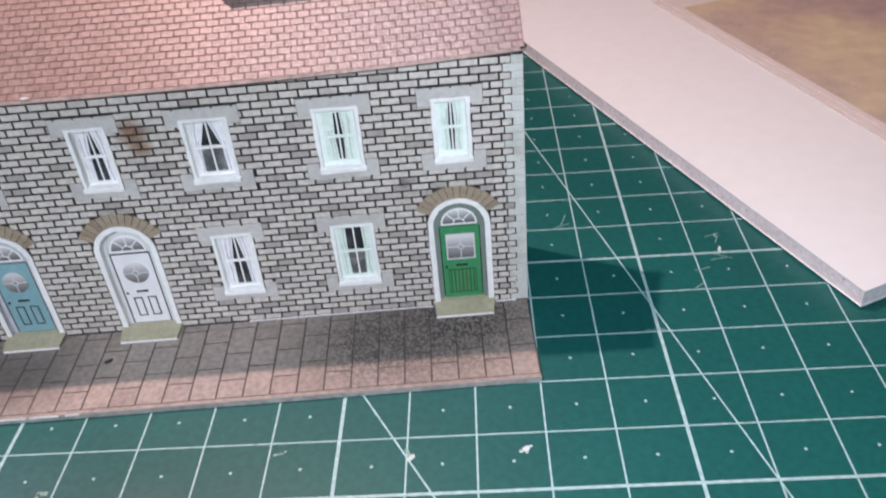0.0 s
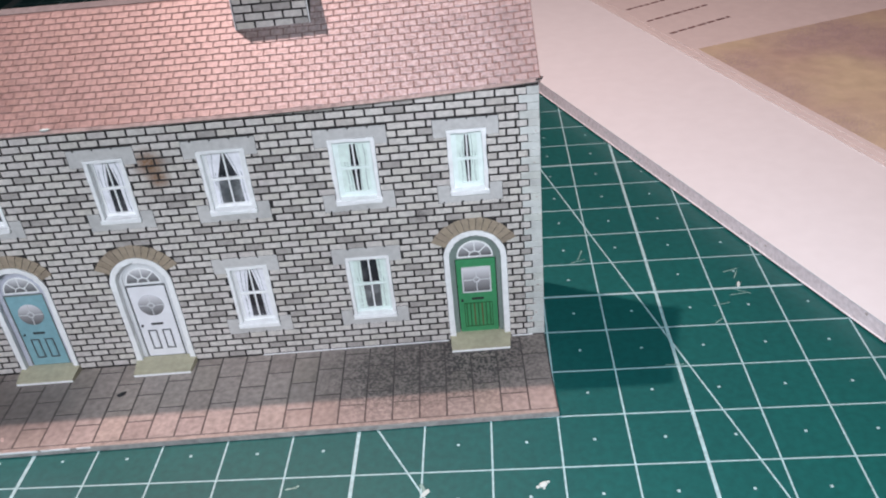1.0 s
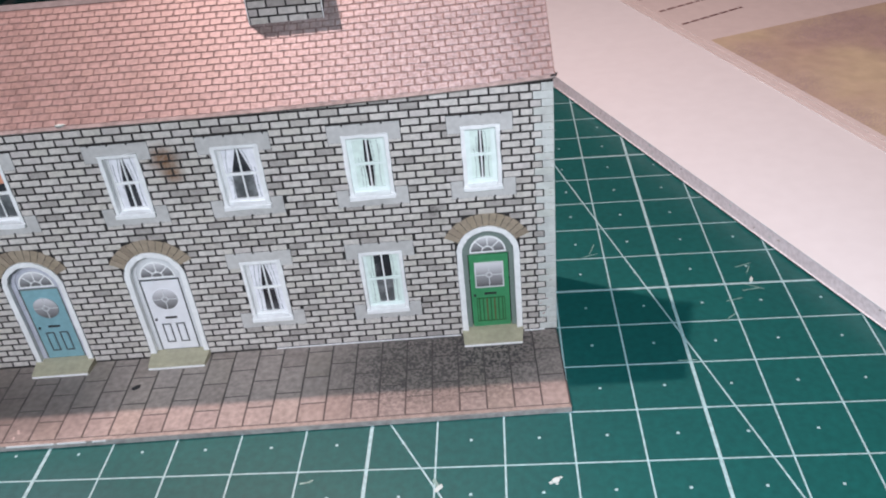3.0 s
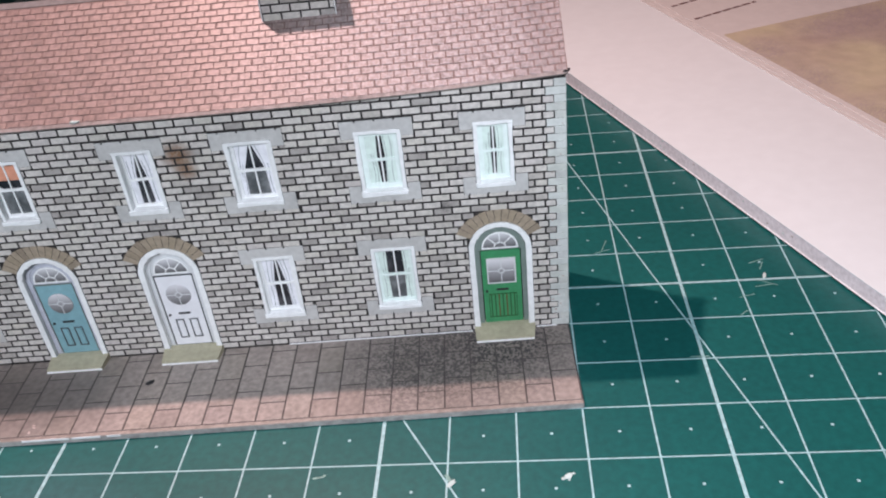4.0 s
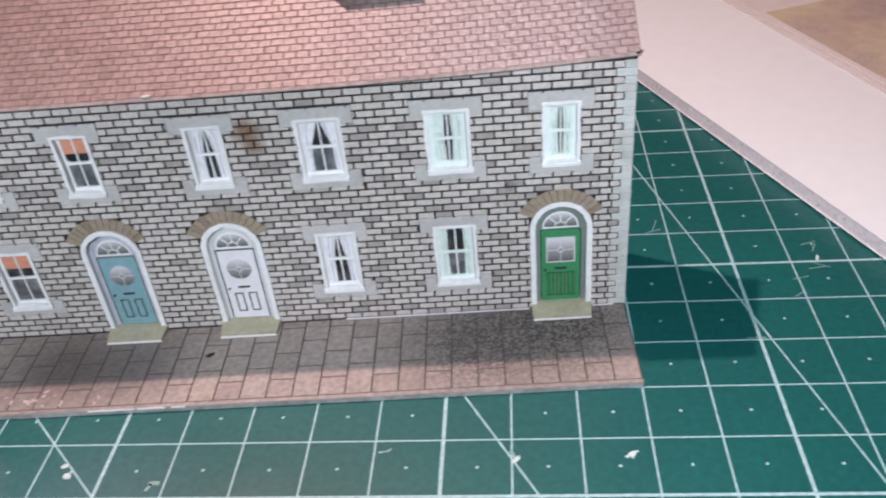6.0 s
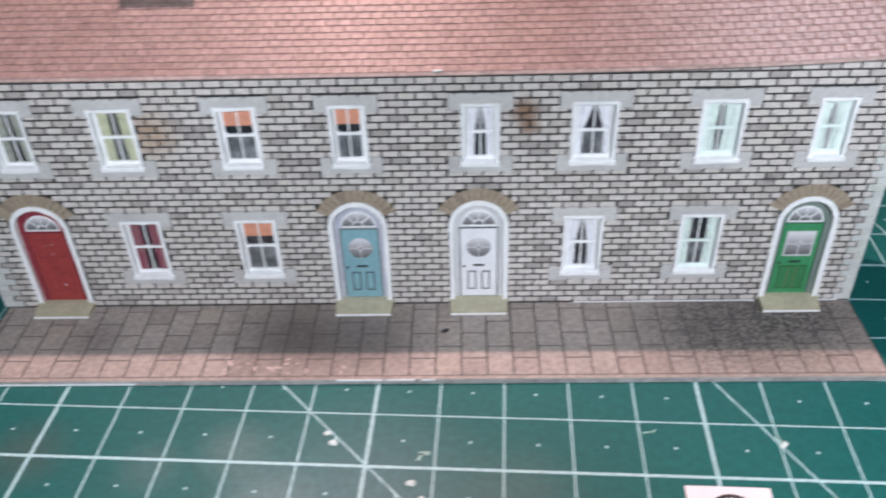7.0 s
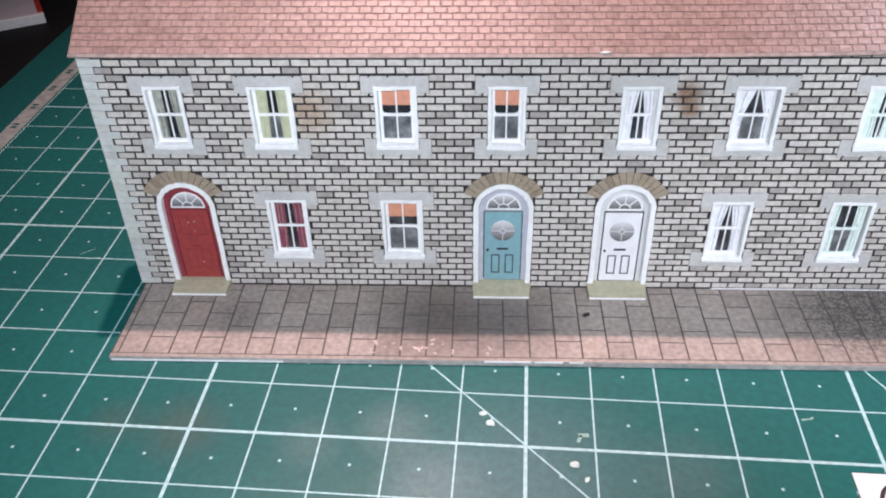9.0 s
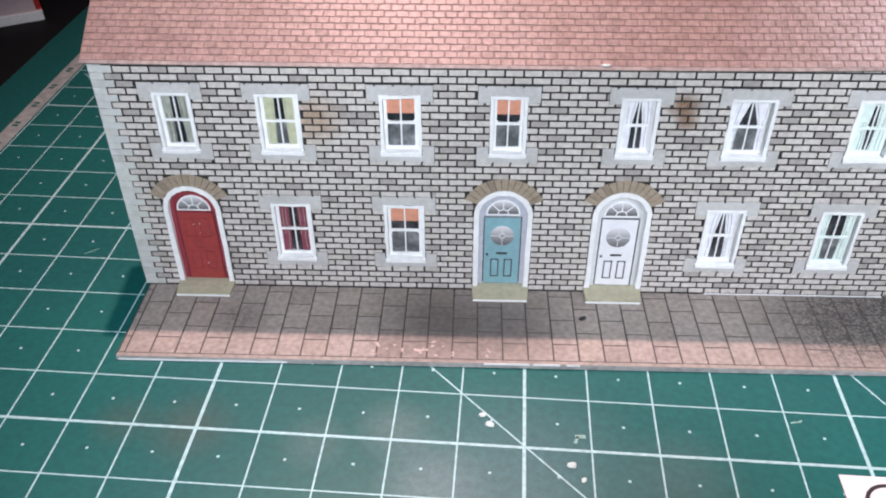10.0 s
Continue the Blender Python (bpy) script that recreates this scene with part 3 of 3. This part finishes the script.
def band(bm, cu, cz, r0, r1, a0, a1, v0, v1, n=18):
    """A bent strip between two radii."""
    o, i = arc(cu, cz, r1, a0, a1, n), arc(cu, cz, r0, a0, a1, n)
    for k in range(n):
        prism(bm, [i[k], o[k], o[k + 1], i[k + 1]], v0, v1)


def arch_ring(bm, d, r0, r1, z0, v0, v1):
    pts = [(d + r1, z0)] + arc(d, DOOR_SPRING, r1, 0, 180, 20) + [(d - r1, z0), (d - r0, z0)] + arc(d, DOOR_SPRING, r0, 180, 0, 20) + [(d + r0, z0)]
    n = len(pts) // 2
    for k in range(n - 1):
        prism(bm, [pts[k], pts[k + 1], pts[-2 - k], pts[-1 - k]], v0, v1)


def stick(bm, p, q, w, v0, v1):
    dx, dz = q[0] - p[0], q[1] - p[1]
    s = w / 2 / math.hypot(dx, dz)
    prism(bm, [(p[0] - dz * s, p[1] + dx * s), (p[0] + dz * s, p[1] - dx * s), (q[0] + dz * s, q[1] - dx * s), (q[0] - dz * s, q[1] + dx * s)], v0, v1)


def door(d, paint, frame_paint, style):
    o = empty("door", parent=terrace)
    bm = bmesh.new()
    arch_ring(bm, d, 0.410, 0.498, DOOR_Z0, -0.014, 0.15)
    roughen(bm, 0.017, 3)
    part("arch_surround", bm, WHITE, o, "white painted card arch")
    bm = bmesh.new()
    arch_ring(bm, d, 0.33, 0.410, DOOR_Z0, 0.112, 0.15)
    part("door_frame", bm, frame_paint, o)
    bm = bmesh.new()
    prism(bm, [(d - 0.34, 1.67)] + [(d + 0.34, 1.67)] + arc(d, DOOR_SPRING, 0.335, 0, 180, 16), 0.128, 0.15)
    part("fanlight_board", bm, frame_paint, o)
    bm = bmesh.new()
    half_disc(bm, d, 1.72, 0.27, 0.122, 0.13)
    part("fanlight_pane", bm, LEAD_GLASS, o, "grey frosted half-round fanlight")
    bm = bmesh.new()
    band(bm, d, 1.72, 0.265, 0.29, 0, 180, 0.112, 0.13)
    box(bm, d - 0.29, d + 0.29, 0.112, 0.13, 1.70, 1.722)
    band(bm, d, 1.72, 0.085, 0.10, 0, 180, 0.114, 0.13, 10)
    for a in (45, 90, 135):
        stick(bm, (d + 0.1 * math.cos(radians(a)), 1.72 + 0.1 * math.sin(radians(a))), (d + 0.27 * math.cos(radians(a)), 1.72 + 0.27 * math.sin(radians(a))), 0.016, 0.114, 0.13)
    part("fanlight_bar", bm, WHITE, o, "white fanlight bars")
    h0, h1 = 0.20, 1.655
    part("door_leaf", boxed((d - 0.315, d + 0.315, 0.118, 0.15, h0, h1)), paint, o)
    if style != "plank":
        bm = bmesh.new()
        ring(bm, d - 0.318, d + 0.318, h0, h1 + 0.006, 0.012, 0.113, 0.15)
        part("door_edge", bm, LINE_GREY if style == "white" else RED_DARK if style == "red" else SAGE, o)
    if style in ("teal", "white"):
        bm = bmesh.new()
        prism(bm, arc(d, 1.27, 0.205, 0, 360, 28)[:-1], 0.108, 0.12)
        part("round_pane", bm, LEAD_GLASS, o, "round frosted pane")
        bm = bmesh.new()
        band(bm, d, 1.27, 0.042, 0.058, 0, 360, 0.102, 0.11, 14)
        for a in (0, 90, 180, 270):
            stick(bm, (d + 0.055 * math.cos(radians(a)), 1.27 + 0.055 * math.sin(radians(a))), (d + 0.205 * math.cos(radians(a)), 1.27 + 0.205 * math.sin(radians(a))), 0.013, 0.102, 0.11)
        part("leading", bm, PALE, o)
        for s in (-1, 1):
            cu = d + s * 0.118
            bm = bmesh.new()
            ring(bm, cu - 0.075, cu + 0.075, 0.36, 0.76, 0.022, 0.112, 0.12)
            part("door_panel", bm, LINE_GREY, o)
            part("panel_field", boxed((cu - 0.038, cu + 0.038, 0.110, 0.12, 0.40, 0.72), bevel=0.004), paint, o)
    if style == "plank":
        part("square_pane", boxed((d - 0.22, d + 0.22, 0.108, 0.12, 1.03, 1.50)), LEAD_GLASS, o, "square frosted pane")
        bm = bmesh.new()
        ring(bm, d - 0.235, d + 0.235, 1.015, 1.515, 0.022, 0.104, 0.12)
        band(bm, d, 1.265, 0.038, 0.054, 0, 360, 0.102, 0.11, 14)
        for a, r in ((0, 0.22), (90, 0.235), (180, 0.22), (270, 0.235)):
            stick(bm, (d + 0.05 * math.cos(radians(a)), 1.265 + 0.05 * math.sin(radians(a))), (d + r * math.cos(radians(a)), 1.265 + r * math.sin(radians(a))), 0.013, 0.102, 0.11)
        part("leading", bm, PALE, o)
        bm = bmesh.new()
        ring(bm, d - 0.235, d + 0.235, 0.31, 0.80, 0.014, 0.110, 0.12)
        part("plank_frame", bm, GREEN_DARK, o)
        for k in range(7):
            cu = d - 0.19 + 0.38 * k / 6
            part("plank_line", boxed((cu - 0.011, cu + 0.011, 0.111, 0.12, 0.33, 0.78)), (BROWN if k in (2, 4) else GREEN_DARK), o)
    if style == "red":
        for cz, hh in ((1.33, 0.20), (0.62, 0.20)):
            for s in (-1, 1):
                bm = bmesh.new()
                ring(bm, d + s * 0.13 - 0.085, d + s * 0.13 + 0.085, cz - hh, cz + hh, 0.012, 0.113, 0.12)
                part("door_panel", bm, RED_DARK, o)
        for cu, cz, r in ((-0.06, 1.40, 0.009), (0.05, 1.42, 0.010), (0.03, 1.22, 0.008), (0.06, 0.55, 0.012)):
            bm = bmesh.new()
            prism(bm, arc(d + cu, cz, r, 0, 360, 7)[:-1], 0.105, 0.12)
            part("paint_chip", bm, PALE, o)
        part("letter_flap", boxed((d - 0.06, d + 0.06, 0.108, 0.12, 0.88, 0.91), bevel=0.006), RED_DARK, o)
    else:
        part("letter_flap", boxed((d - 0.10, d + 0.10, 0.106, 0.12, 0.865, 0.905), bevel=0.008), INK, o)
        bm = bmesh.new()
        prism(bm, arc(d - 0.255, 0.86, 0.022, 0, 360, 10)[:-1], 0.10, 0.12)
        part("door_knob", bm, INK, o)
    step = bmesh.new()
    a = [(d - 0.49, -0.31), (d + 0.47, -0.31), (d + 0.51, -0.014), (d + 0.495, 0.15), (d - 0.495, 0.15), (d - 0.51, -0.014)]
    lo = [step.verts.new((x * CM, y * CM, 0.1 * CM)) for x, y in a]
    hi = [step.verts.new((x * CM, y * CM, (0.165 if y < -0.1 else 0.206) * CM)) for x, y in a]
    step.faces.new(lo), step.faces.new([hi[i] for i in (0, 1, 2, 5)]), step.faces.new([hi[i] for i in (5, 2, 3, 4)])
    for i in range(6):
        step.faces.new((lo[i], lo[(i + 1) % 6], hi[(i + 1) % 6], hi[i]))
    part("doorstep", step, STEP, o, "olive card doorstep")
    for c in o.children:
        if c.name.split(".")[0] not in ("arch_surround", "doorstep"):
            c.location.y = -0.035 * CM
    part("step_edge", boxed((d - 0.49, d + 0.47, -0.322, -0.309, 0.1, 0.138)), WHITE, o, "bare white card edge")
    return o


door(DOORS[0], RED, RED_DARK, "red")
door(DOORS[1], TEAL, MAUVE, "teal")
door(DOORS[2], DOOR_WHITE, PALE, "white")
door(DOORS[3], GREEN, SAGE, "plank")

# ---- chimneys ----
for u0, u1 in ((3.02, 4.13), (10.55, 11.65)):
    v0, v1, zb, zt = 1.13, 1.71, 4.6, 6.15
    stack = part("chimney", boxed((u0, u1, v0, v1, zb, zt)), JOINT, terrace)
    for u in (u0, u1):
        part("card_corner", boxed((u - 0.007, u + 0.007, v0 - 0.012, v0 + 0.01, zb + 0.5, zt + 0.01)), WHITE, stack, "bare white card corner")
    k, z = 0, zb + 0.5
    while z < zt - 0.09:
        u = u0 + 0.02 - (0.14 if k % 2 else 0)
        while u < u1 - 0.03:
            p, q = max(u, u0 + 0.015), min(u + 0.262, u1 - 0.015)
            if q - p > 0.04:
                bm = bmesh.new()
                chip(bm, p, q, z, z + 0.10, v0 - 0.006, v0 + 0.002, 0.004)
                part("brick", bm, BRICK, stack)
            u += 0.287
        z += COURSE
        k += 1

# ---- roof: slates in rows, ridge edge, worn foot ----
def strip(y0, y1, z0, z1):
    bm = bmesh.new()
    for n in range(N_SEG):
        box(bm, -0.06 + n * (LENGTH + 0.08) / N_SEG, -0.06 + (n + 1) * (LENGTH + 0.08) / N_SEG, y0, y1, z0, z1)
    bmesh.ops.remove_doubles(bm, verts=bm.verts, dist=1e-6)
    return sag(bm)


part("ridge_edge", strip(SLANT - 0.02, SLANT + 0.09, 0.05, 0.108), RIDGE_CARD, roof, "pale worn card ridge edge")
part("eave_edge", strip(-0.008, 0.05, 0.076, 0.104), EAVE_CARD, roof, "grey worn card eave")
TILE_W, TILE_H, GAP = 0.187, 0.1165, 0.0195
tiles = []
k = 0
while 0.055 + k * TILE_H < SLANT - 0.05:
    y = 0.055 + k * TILE_H
    u = -0.05 - (TILE_W / 2 if k % 2 else 0)
    while u < LENGTH:
        p, q = max(u, -0.05), min(u + TILE_W - GAP, LENGTH + 0.01)
        if q - p > 0.03:
            tiles.append((p, q, y, min(y + TILE_H - GAP, SLANT - 0.03)))
        u += TILE_W
    k += 1


def slate(bm, p, q, y0, y1, wob):
    """A thin lapped slate: thicker at its foot."""
    j = lambda: random.uniform(-wob, wob)
    lo = [bm.verts.new((x * CM, y * CM, 0.098 * CM)) for x, y in ((p, y0), (q, y0), (q, y1), (p, y1))]
    hi = [bm.verts.new(((x + j()) * CM, (y + j()) * CM, z * CM)) for x, y, z in ((p + 0.004, y0 + 0.004, 0.109), (q - 0.004, y0 + 0.004, 0.109), (q - 0.004, y1, 0.104), (p + 0.004, y1, 0.104))]
    bm.faces.new(hi)
    for i in range(4):
        bm.faces.new((lo[i], lo[(i + 1) % 4], hi[(i + 1) % 4], hi[i]))


rest_t, single_t = bmesh.new(), []
for p, q, y0, y1 in tiles:
    if abs(q - p - (TILE_W - GAP)) < 1e-4 and y1 - y0 > TILE_H - GAP - 1e-4 and 9.6 < p < 14.6 and len(single_t) < 300:
        single_t.append((p, y0))
    else:
        slate(rest_t, p, q, y0, y1, 0.009)
tagged(part("tile_rest", sag(rest_t), TILE_MANY, roof), kind="stuff")

# ---- pavement slabs ----
PITCH = 0.4195
for k in range(36):
    a, b = 0.172 + (k - 1) * PITCH, 0.172 + k * PITCH
    a, b = max(a, 0.06), min(b, LENGTH - 0.01)
    if b - a < 0.06:
        continue
    cuts = [0.0, -0.16, -0.78, -1.39, -1.785] if k % 2 == 0 else [0.0, -0.49, -1.11, -1.785]
    for v1, v0 in zip(cuts, cuts[1:]):
        bm = bmesh.new()
        e = 0.0115
        x0, x1, y0, y1 = a + e, b - e, v0 + e, v1 - (e if v1 < 0 else 0.0)
        lo = [bm.verts.new((x * CM, y * CM, 0.098 * CM)) for x, y in ((x0, y0), (x1, y0), (x1, y1), (x0, y1))]
        hi = [bm.verts.new((x * CM, y * CM, 0.106 * CM)) for x, y in ((x0 + 0.004, y0 + 0.004), (x1 - 0.004, y0 + 0.004), (x1 - 0.004, y1 - 0.004), (x0 + 0.004, y1 - 0.004))]
        bm.faces.new(hi)
        for i in range(4):
            bm.faces.new((lo[i], lo[(i + 1) % 4], hi[(i + 1) % 4], hi[i]))
        part("paving_slab", bm, SLAB, pavement)
part("kerb", boxed((0.055, LENGTH - 0.005, -1.862, -1.790, 0.06, 0.1075), bevel=0.01), SLAB, pavement)
part("card_edge", boxed((0.05, LENGTH, -1.868, -1.8635, 0.004, 0.098)), RAW_CARD, pavement, "raw grey card edge")

# bare chipped edges of the paving card
rng = random.Random(9)
for a, b in ((0.08, 2.9), (6.15, 6.9), (6.95, 7.4), (7.5, 7.72)):
    part("chipped_edge", boxed((a, b, -1.874, -1.8665, 0.07 if a > 3 else 0.012, 0.109 if a > 3 else 0.05), bevel=0.003), WHITE, pavement, "bare white chipped edge")

# brick and slate pieces of their own
for p, z0 in singles:
    o = share("brick", random.choice(brick_meshes), BRICK, front)
    o.location = (p * CM, 0, z0 * CM)
slate_meshes = []
for n in range(6):
    bm = bmesh.new()
    slate(bm, 0, TILE_W - GAP, 0, TILE_H - GAP, 0.009)
    me = bpy.data.meshes.new("tile")
    bmesh.ops.recalc_face_normals(bm, faces=bm.faces)
    bm.to_mesh(me)
    bm.free()
    slate_meshes.append(me)
for p, y0 in single_t:
    o = share("tile", random.choice(slate_meshes), TILE, roof)
    h = bow(p + TILE_W / 2) * CM
    o.location = (p * CM, y0 * CM + h * math.sin(SLOPE), h * math.cos(SLOPE))

# ---- things lying about ----
# magazine on the foam board
magazine = tagged(empty("magazine"), "open glossy magazine with a sandy picture lying on foam board", "magazine")
magazine.matrix_world = Matrix.Translation(Vector((9.95, 8.2, 0.374)) * CM) @ Matrix.Rotation(radians(110.2), 4, "Z")
for n, inset in enumerate((0.0, 0.10, 0.27)):
    part("page", boxed((-8 + 0.05 * n, 18, -14, -inset, 0.02 * n, 0.02 * n + 0.018), bevel=0.006), PAPER, magazine)
part("picture", boxed((-7.6, 6.6, -13.5, -0.42, 0.059, 0.063)), PICTURE, magazine, "sandy brown printed landscape picture")
# unreadable handwriting-like print as word-long bars, running slightly uphill
rng = random.Random(5)
for n in range(3):
    y = 0.0
    while y > -2.2:
        w = rng.uniform(0.12, 0.34)
        o = part("text_bar", boxed((-0.05, 0.05, y - w, y, 0.0, 0.004), bevel=0.002), TEXT_INK, magazine)
        o.matrix_local = Matrix.Translation(Vector((8.05 + n * 1.28, -0.42, 0.059)) * CM) @ Matrix.Rotation(radians(9), 4, "Z")
        y -= w + 0.06
# folded paper slip with a printed ring
slip = tagged(empty("paper_slip"), "white paper slip with a black printed ring on the mat", "paper")
part("sheet", boxed((-0.5, 0.66, -3.2, -1.165, 0.004, 0.022), bevel=0.004), PAPER_WHITE, slip)
bm = bmesh.new()
for k in range(20):
    a0, a1 = 18 * k, 18 * k + 18
    q = [(0.10 + r * math.cos(radians(a)), -1.65 + r * math.sin(radians(a))) for r, a in ((0.30, a0), (0.36, a0), (0.36, a1), (0.30, a1))]
    lo = [bm.verts.new((x * CM, y * CM, 0.021 * CM)) for x, y in q]
    hi = [bm.verts.new((x * CM, y * CM, 0.024 * CM)) for x, y in q]
    bm.faces.new(hi)
    for i in range(4):
        bm.faces.new((lo[i], lo[(i + 1) % 4], hi[(i + 1) % 4], hi[i]))
part("printed_ring", bm, INK, slip, "black printed ring")

# flat box on the table beyond the mat
box_thing = tagged(empty("flat_box"), "flat white box with red sides on the black table", "box")
box_thing.matrix_world = Matrix.Translation(Vector((-20.05, 15.1, -0.298)) * CM) @ Matrix.Rotation(radians(122), 4, "Z")
part("lid", boxed((0.0, 7.0, 0.10, 5.0, 0.26, 0.30), bevel=0.015), BOX_FACE, box_thing, "lilac grey card lid")
part("body", boxed((0.05, 6.9, 0.12, 4.9, 0.0, 0.26)), WHITE, box_thing)
part("red_side", boxed((0.0, 7.0, -0.06, 0.10, 0.0, 0.33), bevel=0.015), BOX_RED, box_thing, "glossy red side strip")
part("white_rim", boxed((-0.14, 0.0, -0.06, 5.0, 0.0, 0.31), bevel=0.03), WHITE, box_thing, "white front rim")


# paint flecks and crumbs
def crumb(x, y, z, r, mat_of, label, seed, stretch=1.0, turn=0.0, site=None):
    bm = bmesh.new()
    bmesh.ops.create_icosphere(bm, subdivisions=2, radius=r * CM)
    rng = random.Random(seed)
    for v in bm.verts:
        v.co *= rng.uniform(0.75, 1.2)
        v.co.x *= stretch
        v.co.z *= 0.35
    o = link("crumb", bm, mat_of)
    m = Matrix.Translation(Vector((x, y, z + r * 0.2)) * CM) @ Matrix.Rotation(radians(turn), 4, "Z")
    o.matrix_world = (site @ m) if site is not None else m
    return tagged(o, label, "crumb", group="crumbs and paint flecks")


for n, (x, y, r, s, a) in enumerate(((-5.64, -0.41, 0.045, 1.3, 20), (-5.53, -0.59, 0.06, 1.2, -20), (-4.31, -1.28, 0.06, 1.2, 0), (-4.14, -1.53, 0.035, 1.3, 60), (2.69, -0.30, 0.05, 1.2, 30), (2.62, -0.34, 0.025, 1.2, 0), (2.76, -0.25, 0.02, 1.5, 0), (2.70, -0.36, 0.02, 1.0, 0), (1.06, -0.38, 0.04, 2.0, 50), (6.48, 4.1, 0.03, 3.0, 70))):
    crumb(x, y, 0.0, r, FLECK, "white dried paint fleck on the cutting mat", n, s, a)
for x, y, w, h, turn in ((-4.16, -0.73, 0.16, 0.07, 4), (-4.22, -0.80, 0.05, 0.14, -20), (1.02, -0.28, 0.05, 0.16, 30), (-0.86, -0.2, 0.16, 0.03, 10), (-0.78, -0.17, 0.06, 0.03, 40)):
    o = part("smear", boxed((-w / 2, w / 2, -h / 2, h / 2, -0.001, 0.0035)), SMEAR, mat, "pale dried glue smear")
    o.matrix_local = Matrix.Translation(Vector((x, y, 0)) * CM) @ Matrix.Rotation(radians(turn), 4, "Z")
crumb(7.87, -0.73, 0.106, 0.05, INK, "black crumb on the model pavement", 30, 1.5, 40, SITE)
crumb(7.86, -0.05, 4.53, 0.05, FLECK, "white glue bit on the model roof edge", 31, 1.7, 0, SITE)
rng = random.Random(12)
for n in range(22):
    crumb(rng.uniform(4.3, 6.4), rng.uniform(-1.72, -1.38), 0.104, rng.uniform(0.014, 0.034), GLUE, "shiny dried glue drop on the model pavement", 40 + n, rng.uniform(1.0, 2.2), rng.uniform(0, 180), SITE)
crumb(-12.6, 3.95, 0.0, 0.16, RED_DARK, "dark red crumb behind the model's gable", 80, 1.2, 30)
crumb(14.86, -0.04, 4.66, 0.06, INK, "black glue bit on the model roof corner", 81, 1.3, 70, SITE)
# shiny beads added for the white glitter dots on the corner stones
rng = random.Random(21)
for n in range(16):
    crumb(rng.uniform(14.60, 14.82), -0.018, rng.uniform(0.3, 4.3), rng.uniform(0.010, 0.017), GLUE, "tiny shiny bead on the model's corner stones", 90 + n, 1.3, rng.uniform(0, 180), SITE)
# knife scratches in the mat
for n, (x, y, length, turn) in enumerate(((6.45, 4.55, 0.3, 20), (6.5, 4.4, 0.25, 65), (6.48, 3.9, 0.35, -30), (6.4, 3.82, 0.3, 10), (6.05, 3.55, 0.3, 15), (3.8, 5.3, 0.35, 70), (3.75, 5.1, 0.3, 20), (4.95, 2.05, 0.3, 0), (5.9, 3.1, 0.2, 40), (-13.4, 3.2, 0.3, 40), (-13.2, 3.0, 0.25, 15))):
    s = part("scratch", boxed((-length / 2, length / 2, -0.008, 0.008, -0.001, 0.0035)), SMEAR, mat)
    s.matrix_local = Matrix.Translation(Vector((x, y, 0)) * CM) @ Matrix.Rotation(radians(turn), 4, "Z")
